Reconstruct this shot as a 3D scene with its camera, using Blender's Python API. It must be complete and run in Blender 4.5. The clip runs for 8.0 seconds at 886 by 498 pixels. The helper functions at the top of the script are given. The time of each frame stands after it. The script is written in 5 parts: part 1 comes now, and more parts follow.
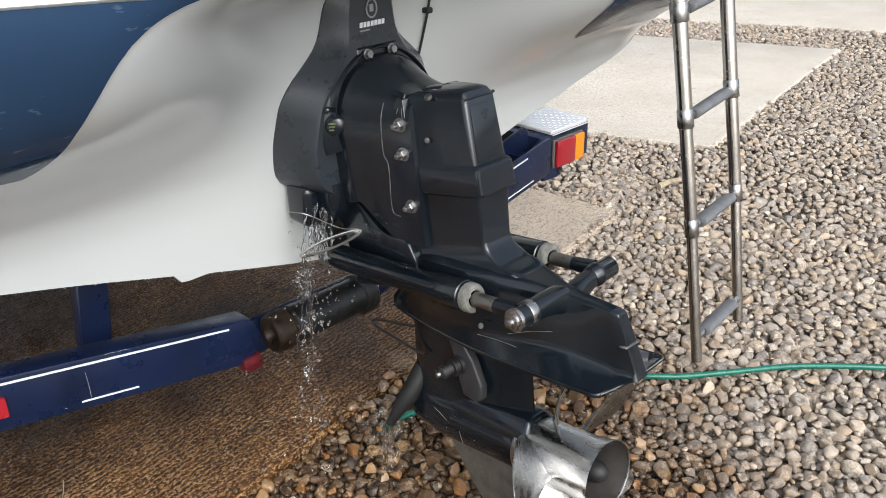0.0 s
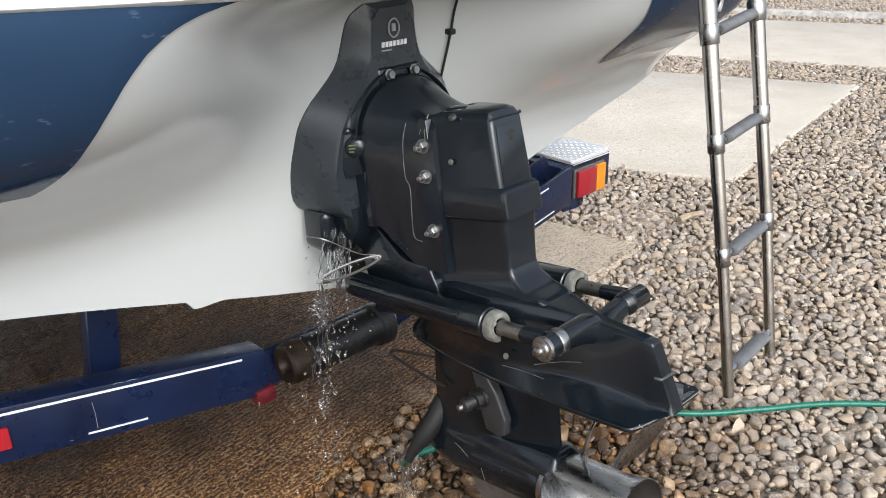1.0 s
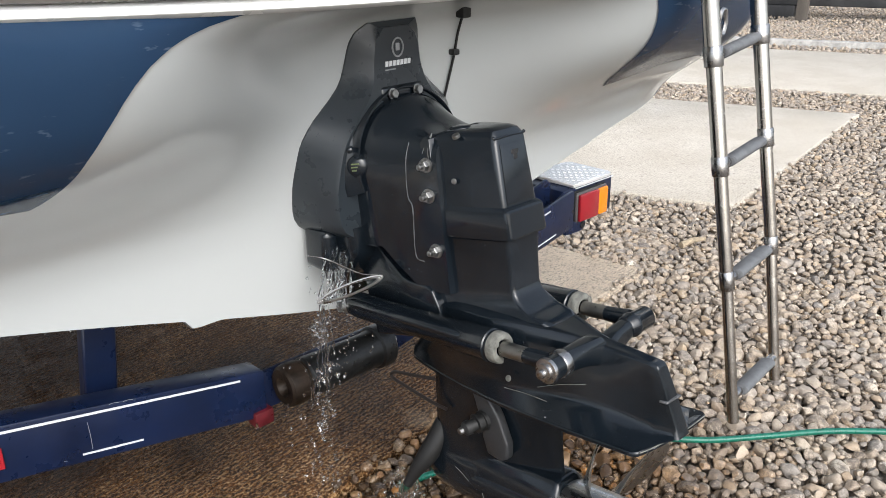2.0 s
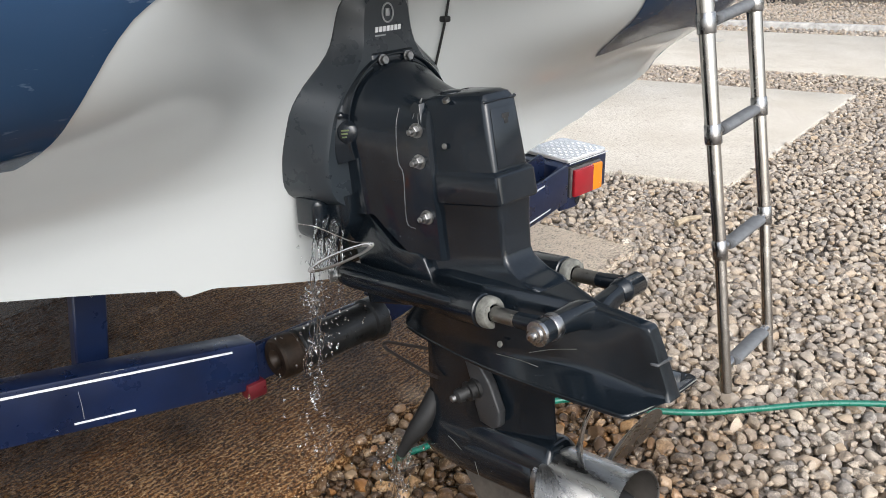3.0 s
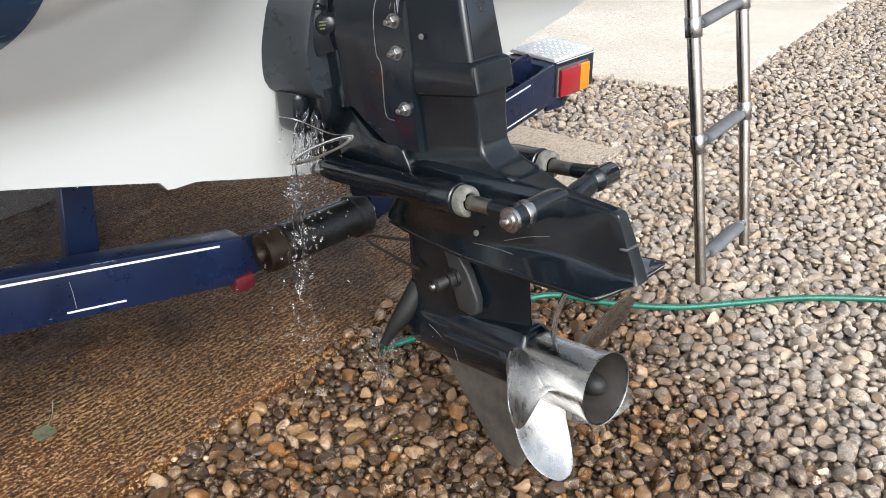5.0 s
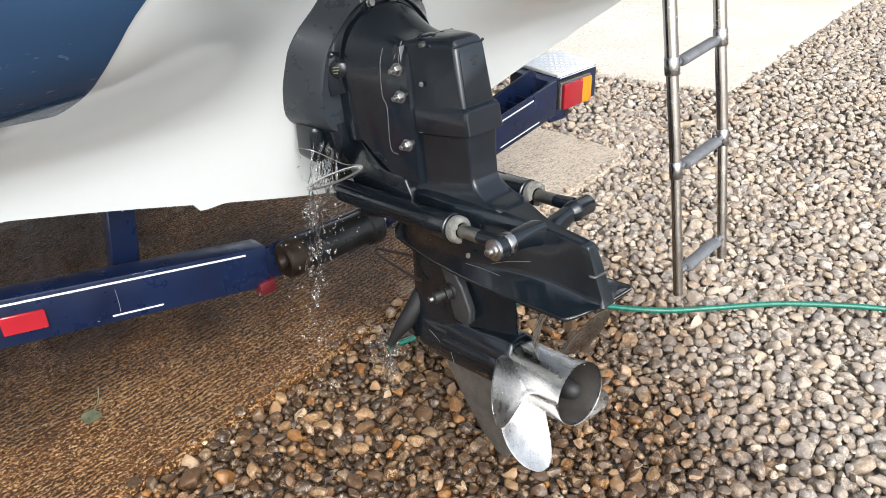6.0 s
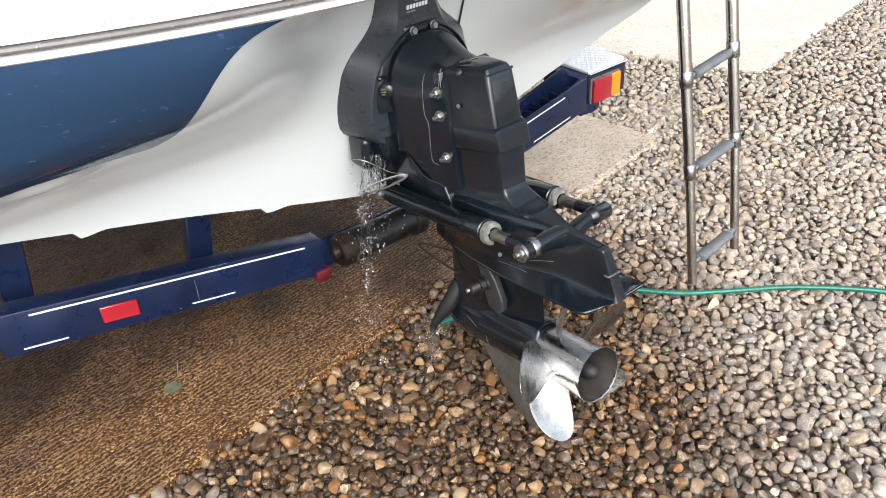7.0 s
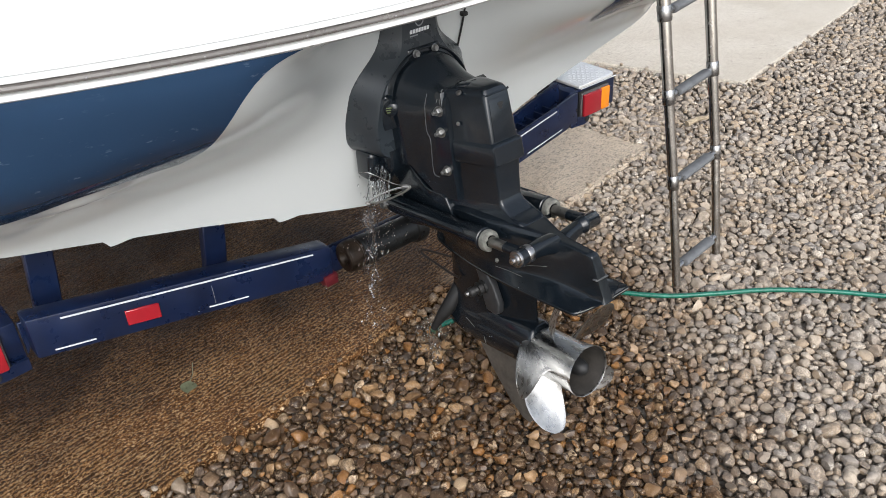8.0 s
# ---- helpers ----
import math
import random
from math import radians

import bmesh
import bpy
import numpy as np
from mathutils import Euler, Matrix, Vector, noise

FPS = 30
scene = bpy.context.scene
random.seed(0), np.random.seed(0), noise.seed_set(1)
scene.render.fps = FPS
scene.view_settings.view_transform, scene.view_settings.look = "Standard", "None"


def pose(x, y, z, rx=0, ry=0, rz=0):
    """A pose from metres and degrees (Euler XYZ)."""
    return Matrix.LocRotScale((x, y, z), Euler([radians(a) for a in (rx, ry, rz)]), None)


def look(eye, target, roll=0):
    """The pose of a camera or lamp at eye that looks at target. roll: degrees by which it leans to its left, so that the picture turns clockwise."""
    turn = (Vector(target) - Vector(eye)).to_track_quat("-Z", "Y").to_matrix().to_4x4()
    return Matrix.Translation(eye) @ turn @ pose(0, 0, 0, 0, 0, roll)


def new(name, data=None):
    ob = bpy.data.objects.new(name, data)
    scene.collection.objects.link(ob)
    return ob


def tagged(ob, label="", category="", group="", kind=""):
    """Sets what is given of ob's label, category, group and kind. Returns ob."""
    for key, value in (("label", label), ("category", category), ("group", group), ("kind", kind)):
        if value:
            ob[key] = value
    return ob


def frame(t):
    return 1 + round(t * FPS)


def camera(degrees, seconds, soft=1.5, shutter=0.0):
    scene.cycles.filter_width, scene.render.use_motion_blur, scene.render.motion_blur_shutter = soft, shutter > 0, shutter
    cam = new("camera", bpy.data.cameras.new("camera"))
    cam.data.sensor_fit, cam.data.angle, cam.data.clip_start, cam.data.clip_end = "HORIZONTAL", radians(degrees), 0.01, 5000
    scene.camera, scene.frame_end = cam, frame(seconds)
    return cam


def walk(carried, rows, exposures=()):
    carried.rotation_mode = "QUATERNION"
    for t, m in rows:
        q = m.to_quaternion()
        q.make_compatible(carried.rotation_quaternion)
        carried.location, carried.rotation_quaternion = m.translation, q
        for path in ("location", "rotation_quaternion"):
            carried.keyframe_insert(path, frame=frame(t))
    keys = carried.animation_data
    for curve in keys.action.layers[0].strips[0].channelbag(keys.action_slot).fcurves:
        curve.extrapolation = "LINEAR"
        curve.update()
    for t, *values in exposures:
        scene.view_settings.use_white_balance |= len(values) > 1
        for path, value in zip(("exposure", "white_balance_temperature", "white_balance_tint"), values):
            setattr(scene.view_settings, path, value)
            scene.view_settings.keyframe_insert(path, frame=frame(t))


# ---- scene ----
cam = camera(55.1, 8.0, 0.8)
PATH = [
    (0, (-1.077, -1.36, 1.407), (0.18, -0.075, 0.53), -1.3),
    (0.5, (-1.065, -1.332, 1.365), (0.195, -0.041, 0.5), -1.3),
    (1, (-1.059, -1.309, 1.359), (0.207, 0.02, 0.565), -1.3),
    (1.2, (-1.056, -1.297, 1.366), (0.22, 0.043, 0.606), -1.1),
    (2.3, (-1.056, -1.298, 1.327), (0.23, 0.046, 0.594), -0.8),
    (2.5, (-1.053, -1.3, 1.317), (0.235, 0.044, 0.587), -0.8),
    (3, (-1.053, -1.312, 1.302), (0.227, 0.022, 0.541), -1.0),
    (3.5, (-1.046, -1.327, 1.291), (0.225, -0.003, 0.497), -1.2),
    (4, (-1.05, -1.34, 1.278), (0.203, -0.04, 0.418), -1.3),
    (4.5, (-1.051, -1.347, 1.268), (0.187, -0.068, 0.357), -1.3),
    (4.7, (-1.053, -1.355, 1.267), (0.18, -0.08, 0.341), -1.3),
    (5.8, (-1.099, -1.481, 1.414), (0.066, -0.192, 0.423), -1.1),
    (6, (-1.111, -1.522, 1.468), (0.038, -0.228, 0.465), -1.4),
    (6.5, (-1.144, -1.602, 1.593), (-0.064, -0.288, 0.54), -2.5),
    (7, (-1.206, -1.666, 1.679), (-0.171, -0.34, 0.596), -3.4),
    (7.5, (-1.262, -1.725, 1.738), (-0.215, -0.407, 0.657), -3.3),
    (8, (-1.303, -1.759, 1.769), (-0.252, -0.438, 0.696), -3.3),
]
EXPOSURES = [(0.0, 0.91, 6200, 9), (1.2, 0.92, 6200, 9), (2.5, 0.92, 6200, 9), (4.5, 1.02, 6200, 9), (5.8, 1.27, 6200, 9), (6.5, 1.31, 6200, 9), (7.0, 1.26, 6200, 9), (7.5, 1.04, 6200, 9), (8.0, 0.68, 6200, 9)]
walk(cam, [(t, look(eye, target, roll)) for t, eye, target, roll in PATH], EXPOSURES)

# ---- light ----
world = bpy.data.worlds.new("overcast_sky")
scene.world = world
world.use_nodes = True
wn, wl = world.node_tree.nodes, world.node_tree.links
sky = wn.new("ShaderNodeTexSky")
sky.sky_type, sky.sun_disc = "NISHITA", False
sky.sun_elevation, sky.sun_rotation = radians(38), radians(205)
sky.air_density, sky.dust_density, sky.ozone_density = 1.0, 4.0, 1.0
grey = wn.new("ShaderNodeHueSaturation")
grey.inputs["Saturation"].default_value = 0.42
wl.new(sky.outputs["Color"], grey.inputs["Color"])
wl.new(grey.outputs["Color"], wn["Background"].inputs["Color"])
wn["Background"].inputs["Strength"].default_value = 0.15
sun_data = bpy.data.lights.new("sun", "SUN")
sun_data.energy, sun_data.angle, sun_data.color = 0.55, radians(60), (1.0, 0.985, 0.97)
sun = new("sun", sun_data)
# azimuth 205 degrees from north (+y), clockwise: behind the camera
sun.matrix_basis = look((math.sin(radians(205)) * 12, math.cos(radians(205)) * 12, 9.38), (0, 0, 0))


# ---- materials ----
def nodes_of(name):
    m = bpy.data.materials.new(name)
    m.use_nodes = True
    t = m.node_tree
    return m, t.nodes, t.links, t.nodes["Principled BSDF"]


def coords(n, l, scale=1.0, squash=(1, 1, 1)):
    tc, mp = n.new("ShaderNodeTexCoord"), n.new("ShaderNodeMapping")
    mp.inputs["Scale"].default_value = [scale * s for s in squash]
    l.new(tc.outputs["Object"], mp.inputs["Vector"])
    return mp.outputs["Vector"]


def noise_tex(n, l, vec, scale, detail=4, rough=0.6):
    t = n.new("ShaderNodeTexNoise")
    t.inputs["Scale"].default_value, t.inputs["Detail"].default_value, t.inputs["Roughness"].default_value = scale, detail, rough
    l.new(vec, t.inputs["Vector"])
    return t.outputs["Fac"]


def ramp(n, l, fac, stops):
    r = n.new("ShaderNodeValToRGB")
    e = r.color_ramp.elements
    while len(e) < len(stops):
        e.new(0.5)
    for k, (p, c) in zip(e, stops):
        k.position, k.color = p, (*c, 1) if isinstance(c, tuple) else (c, c, c, 1)
    l.new(fac, r.inputs["Fac"])
    return r.outputs["Color"]


def mix(n, l, fac, a, b, blend="MIX"):
    m = n.new("ShaderNodeMix")
    m.data_type, m.blend_type = "RGBA", blend
    for sock, v in ((m.inputs[0], fac), (m.inputs[6], a), (m.inputs[7], b)):
        if isinstance(v, (int, float)):
            sock.default_value = v
        elif isinstance(v, tuple):
            sock.default_value = (*v, 1)
        else:
            l.new(v, sock)
    return m.outputs[2]


def bumped(n, l, bsdf, height, strength, distance):
    b = n.new("ShaderNodeBump")
    b.inputs["Strength"].default_value, b.inputs["Distance"].default_value = strength, distance
    l.new(height, b.inputs["Height"])
    l.new(b.outputs["Normal"], bsdf.inputs["Normal"])


def surface(name, color, rough=0.4, metal=0.0, spread=0.25, scale=9.0, grain=160.0, bump=0.15, distance=0.0006, coat=0.0, rough_spread=0.12, squash=(1, 1, 1), gloss=0.5):
    """A plain material with blotches, grain and uneven gloss."""
    m, n, l, b = nodes_of(name)
    v = coords(n, l, 1.0, squash)
    big, fine = noise_tex(n, l, v, scale), noise_tex(n, l, v, grain, 3)
    dark = tuple(c * (1 - spread) for c in color)
    light = tuple(min(1, c * (1 + spread)) for c in color)
    c = ramp(n, l, big, [(0.3, dark), (0.7, light)])
    c = mix(n, l, 0.12, c, ramp(n, l, fine, [(0.35, dark), (0.65, light)]))
    l.new(c, b.inputs["Base Color"])
    l.new(ramp(n, l, noise_tex(n, l, v, scale * 2.3), [(0.3, max(0.02, rough - rough_spread)), (0.7, min(1, rough + rough_spread))]), b.inputs["Roughness"])
    b.inputs["Metallic"].default_value = metal
    b.inputs["Coat Weight"].default_value = coat
    b.inputs["Specular IOR Level"].default_value = gloss
    bumped(n, l, b, fine, bump, distance)
    return m


def wet_paint(name, color, rough, drops=0.5):
    """Gloss paint, wet: smooth, with a faint uneven film, dust specks and a few beads."""
    m, n, l, b = nodes_of(name)
    v = coords(n, l)
    blot = noise_tex(n, l, v, 12)
    c = ramp(n, l, blot, [(0.3, tuple(c * 0.8 for c in color)), (0.7, tuple(c * 1.25 for c in color))])
    specks = noise_tex(n, l, v, 210, 2, 0.5)
    c = mix(n, l, ramp(n, l, specks, [(0.735, 0.0), (0.76, 0.5)]), c, (0.10, 0.105, 0.11))
    scuffs = noise_tex(n, l, coords(n, l, 1.0, (1.0, 0.25, 1.4)), 34, 5, 0.7)
    c = mix(n, l, ramp(n, l, scuffs, [(0.66, 0.0), (0.74, 0.22)]), c, (0.07, 0.075, 0.08))
    l.new(c, b.inputs["Base Color"])
    l.new(ramp(n, l, noise_tex(n, l, v, 20, 4), [(0.35, max(0.03, rough - 0.07)), (0.65, rough + 0.10)]), b.inputs["Roughness"])
    b.inputs["Specular IOR Level"].default_value = 0.55
    cell = n.new("ShaderNodeTexVoronoi")
    cell.inputs["Scale"].default_value = 140
    l.new(v, cell.inputs["Vector"])
    bead = ramp(n, l, cell.outputs["Distance"], [(0.10, 1.0), (0.24, 0.0)])
    bead = mix(n, l, 1.0, bead, ramp(n, l, noise_tex(n, l, v, 16, 3), [(0.60, 0.0), (0.66, 1.0)]), "MULTIPLY")
    film = noise_tex(n, l, v, 9, 2, 0.45)
    bumped(n, l, b, mix(n, l, drops, film, bead), 0.25, 0.003)
    return m


BLACK = wet_paint("black_gloss_paint", (0.0054, 0.0082, 0.0115), 0.15, 0.4)
BLACK_SATIN = surface("black_satin_plastic", (0.024, 0.030, 0.036), 0.32, spread=0.15, scale=10, grain=400, bump=0.04, distance=0.0002)
BLACK_DULL = wet_paint("black_housing_paint", (0.0066, 0.0098, 0.0138), 0.15, 0.22)
RUBBER = surface("black_rubber", (0.011, 0.011, 0.011), 0.55, spread=0.3, scale=20)
WORN_RUBBER = surface("worn_rubber", (0.0085, 0.0092, 0.0098), 0.36, spread=0.65, scale=22, grain=90, bump=0.6, distance=0.0015, gloss=0.35)
STAINLESS = surface("polished_stainless", (0.42, 0.41, 0.40), 0.27, 1.0, spread=0.08, scale=12, bump=0.05, distance=0.0002, rough_spread=0.07)
PROP_STEEL = surface("brushed_propeller_steel", (0.42, 0.418, 0.41), 0.30, 1.0, spread=0.25, scale=30, grain=240, bump=0.2, distance=0.0005, rough_spread=0.10, squash=(1, 0.25, 1))
TUBE_STEEL = surface("stainless_tube", (0.55, 0.52, 0.48), 0.22, 1.0, spread=0.12, scale=14, bump=0.05, distance=0.0002, rough_spread=0.08)
ROD_STEEL = surface("dull_rod_steel", (0.30, 0.29, 0.27), 0.38, 1.0, spread=0.2, scale=30)
ANODE = surface("dull_zinc", (0.20, 0.198, 0.175), 0.6, 0.35, spread=0.45, scale=60, grain=300, bump=0.6, distance=0.0015)
BOLT = surface("bolt_steel", (0.30, 0.30, 0.295), 0.42, 1.0, spread=0.35, scale=120)
SKEG_METAL = surface("worn_skeg_metal", (0.14, 0.126, 0.108), 0.42, 0.25, spread=0.4, scale=22)
TRAILER_BLUE = surface("trailer_blue_paint", (0.0052, 0.0118, 0.040), 0.33, spread=0.35, scale=7, bump=0.12)
TAPE = surface("white_reflective_tape", (0.66, 0.67, 0.70), 0.4, spread=0.06)
RED_LENS = surface("red_plastic_lens", (0.33, 0.013, 0.022), 0.18, spread=0.1, coat=0.4)
AMBER_LENS = surface("amber_plastic_lens", (0.9, 0.26, 0.01), 0.18, spread=0.1, coat=0.4)
HOSE = surface("green_hose", (0.008, 0.13, 0.085), 0.32, spread=0.25, scale=30)
CHEQUER = surface("aluminium_chequer_plate", (0.88, 0.88, 0.87), 0.5, 0.5, spread=0.06, scale=30)
WHITE_GEL = surface("white_gelcoat", (0.73, 0.735, 0.72), 0.22, spread=0.03, scale=3, bump=0.03, coat=0.3)
RAIL_GREY = surface("grey_rubbing_strip", (0.15, 0.138, 0.128), 0.3, spread=0.15)
JOINT_GREY = surface("pale_joint_filler", (0.42, 0.42, 0.42), 0.5, spread=0.1)
STEP_GREY = surface("grey_step_rubber", (0.125, 0.13, 0.136), 0.6, spread=0.2, scale=40)
PRINT_WHITE = surface("white_print", (0.7, 0.71, 0.72), 0.5, spread=0.05)
PRINT_GREY = surface("grey_print", (0.28, 0.29, 0.30), 0.5, spread=0.1)
OLD_WOOD = surface("weathered_timber", (0.11, 0.095, 0.08), 0.8, spread=0.4, scale=6, bump=0.6, distance=0.004, squash=(1, 1, 0.15))
DARK_TIMBER = surface("tarred_timber", (0.035, 0.035, 0.036), 0.7, spread=0.4, scale=5, bump=0.5, distance=0.004)
STICKER = surface("yellow_green_print", (0.10, 0.125, 0.05), 0.5, spread=0.6, scale=300)
SEAM = surface("worn_edge", (0.09, 0.092, 0.095), 0.35, spread=0.7, scale=60)
DRY_WOOD = surface("dry_bare_wood", (0.36, 0.29, 0.20), 0.8, spread=0.35, scale=40, bump=0.6, distance=0.002)
LEAF = surface("wet_green_leaf", (0.25, 0.27, 0.17), 0.35, spread=0.3, scale=60)


def gelcoat(name, color, haze, scuff=0.0, rough=0.3):
    """Boat gelcoat: plain and glossy, with a faint dull haze in broad patches."""
    m, n, l, b = nodes_of(name)
    v = coords(n, l)
    patch = noise_tex(n, l, v, 1.6, 2, 0.4)
    c = mix(n, l, ramp(n, l, patch, [(0.3, 0.0), (0.75, 1.0)]), color, haze)
    if scuff:
        flecks = noise_tex(n, l, coords(n, l, 1.0, (0.35, 0.6, 1.0)), 95, 3, 0.5)
        where = ramp(n, l, noise_tex(n, l, v, 4.5, 3), [(0.5, 0.0), (0.62, scuff)])
        fleck = mix(n, l, 1.0, ramp(n, l, flecks, [(0.64, 0.0), (0.70, 1.0)]), where, "MULTIPLY")
        c = mix(n, l, fleck, c, (0.30, 0.38, 0.50))
    l.new(c, b.inputs["Base Color"])
    b.inputs["Roughness"].default_value = rough
    b.inputs["Coat Weight"].default_value = 0.2
    b.inputs["Coat Roughness"].default_value = rough * 0.4
    return m


GEL_GREY = gelcoat("grey_white_gelcoat", (0.505, 0.525, 0.52), (0.495, 0.515, 0.51), 0.0, 0.2)
GEL_BLUE = gelcoat("navy_blue_gelcoat", (0.035, 0.082, 0.172), (0.041, 0.092, 0.185), 0.45, 0.10)


def wet_or_shade_mask(n, l, spots, pos=None):
    """1 inside soft blots (x, y, radius) with a ragged edge: soaked ground, and the slab's painted shade."""
    pos = pos or coords(n, l)
    wob = n.new("ShaderNodeTexNoise")
    wob.inputs["Scale"].default_value, wob.inputs["Detail"].default_value = 5.0, 4
    l.new(pos, wob.inputs["Vector"])
    total = None
    for x, y, r in spots:
        d = n.new("ShaderNodeVectorMath")
        d.operation = "DISTANCE"
        flat = n.new("ShaderNodeVectorMath")
        flat.operation = "MULTIPLY"
        flat.inputs[1].default_value = (1, 1, 0)
        l.new(pos, flat.inputs[0])
        l.new(flat.outputs[0], d.inputs[0])
        d.inputs[1].default_value = (x, y, 0)
        a = n.new("ShaderNodeMath")
        a.operation = "MULTIPLY_ADD"
        l.new(wob.outputs["Fac"], a.inputs[0])
        a.inputs[1].default_value = 0.5
        l.new(d.outputs["Value"], a.inputs[2])
        k = n.new("ShaderNodeMapRange")
        k.inputs["From Min"].default_value, k.inputs["From Max"].default_value = r + 0.42, r + 0.02
        l.new(a.outputs[0], k.inputs["Value"])
        if total is None:
            total = k.outputs[0]
        else:
            mx = n.new("ShaderNodeMath")
            mx.operation = "MAXIMUM"
            l.new(total, mx.inputs[0])
            l.new(k.outputs[0], mx.inputs[1])
            total = mx.outputs[0]
    return total


def pebble_material():
    """Flint and river pebbles of many colours, darker, richer and glossy where they are wet."""
    m, n, l, b = nodes_of("river_pebbles")
    g, o = n.new("ShaderNodeNewGeometry"), n.new("ShaderNodeObjectInfo")
    both = n.new("ShaderNodeMath")
    both.operation = "ADD"
    l.new(g.outputs["Random Per Island"], both.inputs[0])
    l.new(o.outputs["Random"], both.inputs[1])
    one = n.new("ShaderNodeMath")
    one.operation = "FRACT"
    l.new(both.outputs[0], one.inputs[0])
    chance = one.outputs[0]
    hue = ramp(n, l, chance, [
        (0.0, (0.25, 0.232, 0.215)), (0.08, (0.43, 0.37, 0.30)), (0.16, (0.60, 0.53, 0.44)), (0.24, (0.38, 0.315, 0.25)), (0.32, (0.51, 0.44, 0.355)), (0.40, (0.43, 0.40, 0.365)),
        (0.48, (0.32, 0.302, 0.285)), (0.56, (0.60, 0.53, 0.44)), (0.64, (0.45, 0.36, 0.265)), (0.71, (0.52, 0.42, 0.30)), (0.78, (0.38, 0.35, 0.32)), (0.85, (0.52, 0.46, 0.385)),
        (0.91, (0.33, 0.285, 0.24)), (0.96, (0.56, 0.50, 0.42)), (1.0, (0.78, 0.73, 0.65))])
    pos = g.outputs["Position"]
    veins = noise_tex(n, l, pos, 58, 6, 0.75)
    grain = noise_tex(n, l, pos, 260, 4, 0.7)
    # some stones plain, some mottled
    plain = n.new("ShaderNodeMath")
    plain.operation = "FRACT"
    times = n.new("ShaderNodeMath")
    times.operation = "MULTIPLY"
    times.inputs[1].default_value = 37.0
    l.new(chance, times.inputs[0])
    l.new(times.outputs[0], plain.inputs[0])
    mottle = ramp(n, l, plain.outputs[0], [(0.15, 0.25), (0.8, 1.0)])
    wet = wet_or_shade_mask(n, l, WET_SPOTS, pos)
    c = mix(n, l, mix(n, l, 1.0, ramp(n, l, veins, [(0.40, 0.8), (0.52, 0.0)]), mottle, "MULTIPLY"), mix(n, l, 1.0, hue, (0.88, 0.83, 0.775), "MULTIPLY"), (0.13, 0.105, 0.085))
    c = mix(n, l, mix(n, l, 1.0, ramp(n, l, veins, [(0.545, 0.0), (0.60, 0.7)]), mottle, "MULTIPLY"), c, (0.62, 0.56, 0.465))
    c = mix(n, l, mix(n, l, 1.0, ramp(n, l, grain, [(0.42, 0.7), (0.48, 0.0)]), mottle, "MULTIPLY"), c, (0.15, 0.13, 0.11))
    deep = ramp(n, l, chance, [(0.0, (0.17, 0.145, 0.125)), (0.14, (0.30, 0.23, 0.165)), (0.19, (0.74, 0.60, 0.42)), (0.25, (0.22, 0.17, 0.13)), (0.36, (0.15, 0.125, 0.105)), (0.45, (0.33, 0.25, 0.18)), (0.53, (0.18, 0.15, 0.125)), (0.60, (0.62, 0.52, 0.39)), (0.66, (0.20, 0.155, 0.115)), (0.73, (0.66, 0.43, 0.21)), (0.78, (0.19, 0.155, 0.125)), (0.86, (0.34, 0.25, 0.175)), (0.93, (0.16, 0.135, 0.115)), (1.0, (0.95, 0.86, 0.72))])
    tint = mix(n, l, 1.0, mix(n, l, 1.0, c, deep, "MULTIPLY"), (1.10, 1.0, 0.90), "MULTIPLY")
    tint = mix(n, l, mix(n, l, 1.0, ramp(n, l, veins, [(0.55, 0.0), (0.61, 0.75)]), mottle, "MULTIPLY"), tint, (0.36, 0.27, 0.175))
    l.new(mix(n, l, wet, c, tint), b.inputs["Base Color"])
    l.new(mix(n, l, wet, (0.62, 0.62, 0.62), (0.08, 0.08, 0.08)), b.inputs["Roughness"])
    b.inputs["Specular IOR Level"].default_value = 0.4
    bumped(n, l, b, mix(n, l, 0.15, veins, grain), 0.6, 0.004)
    return m


def soil_material():
    m, n, l, b = nodes_of("gravel_bed")
    pos = coords(n, l)
    v = n.new("ShaderNodeTexVoronoi")
    v.inputs["Scale"].default_value = 26
    l.new(pos, v.inputs["Vector"])
    tone = ramp(n, l, v.outputs["Color"], [(0.1, (0.22, 0.192, 0.165)), (0.5, (0.345, 0.305, 0.265)), (0.9, (0.455, 0.405, 0.355))])
    c = mix(n, l, ramp(n, l, v.outputs["Distance"], [(0.35, 0.0), (0.75, 0.7)]), tone, (0.10, 0.087, 0.073))
    l.new(c, b.inputs["Base Color"])
    b.inputs["Roughness"].default_value = 0.75
    inv = n.new("ShaderNodeMath")
    inv.operation = "SUBTRACT"
    inv.inputs[0].default_value = 1.0
    l.new(v.outputs["Distance"], inv.inputs[1])
    bumped(n, l, b, inv.outputs[0], 0.9, 0.02)
    return m


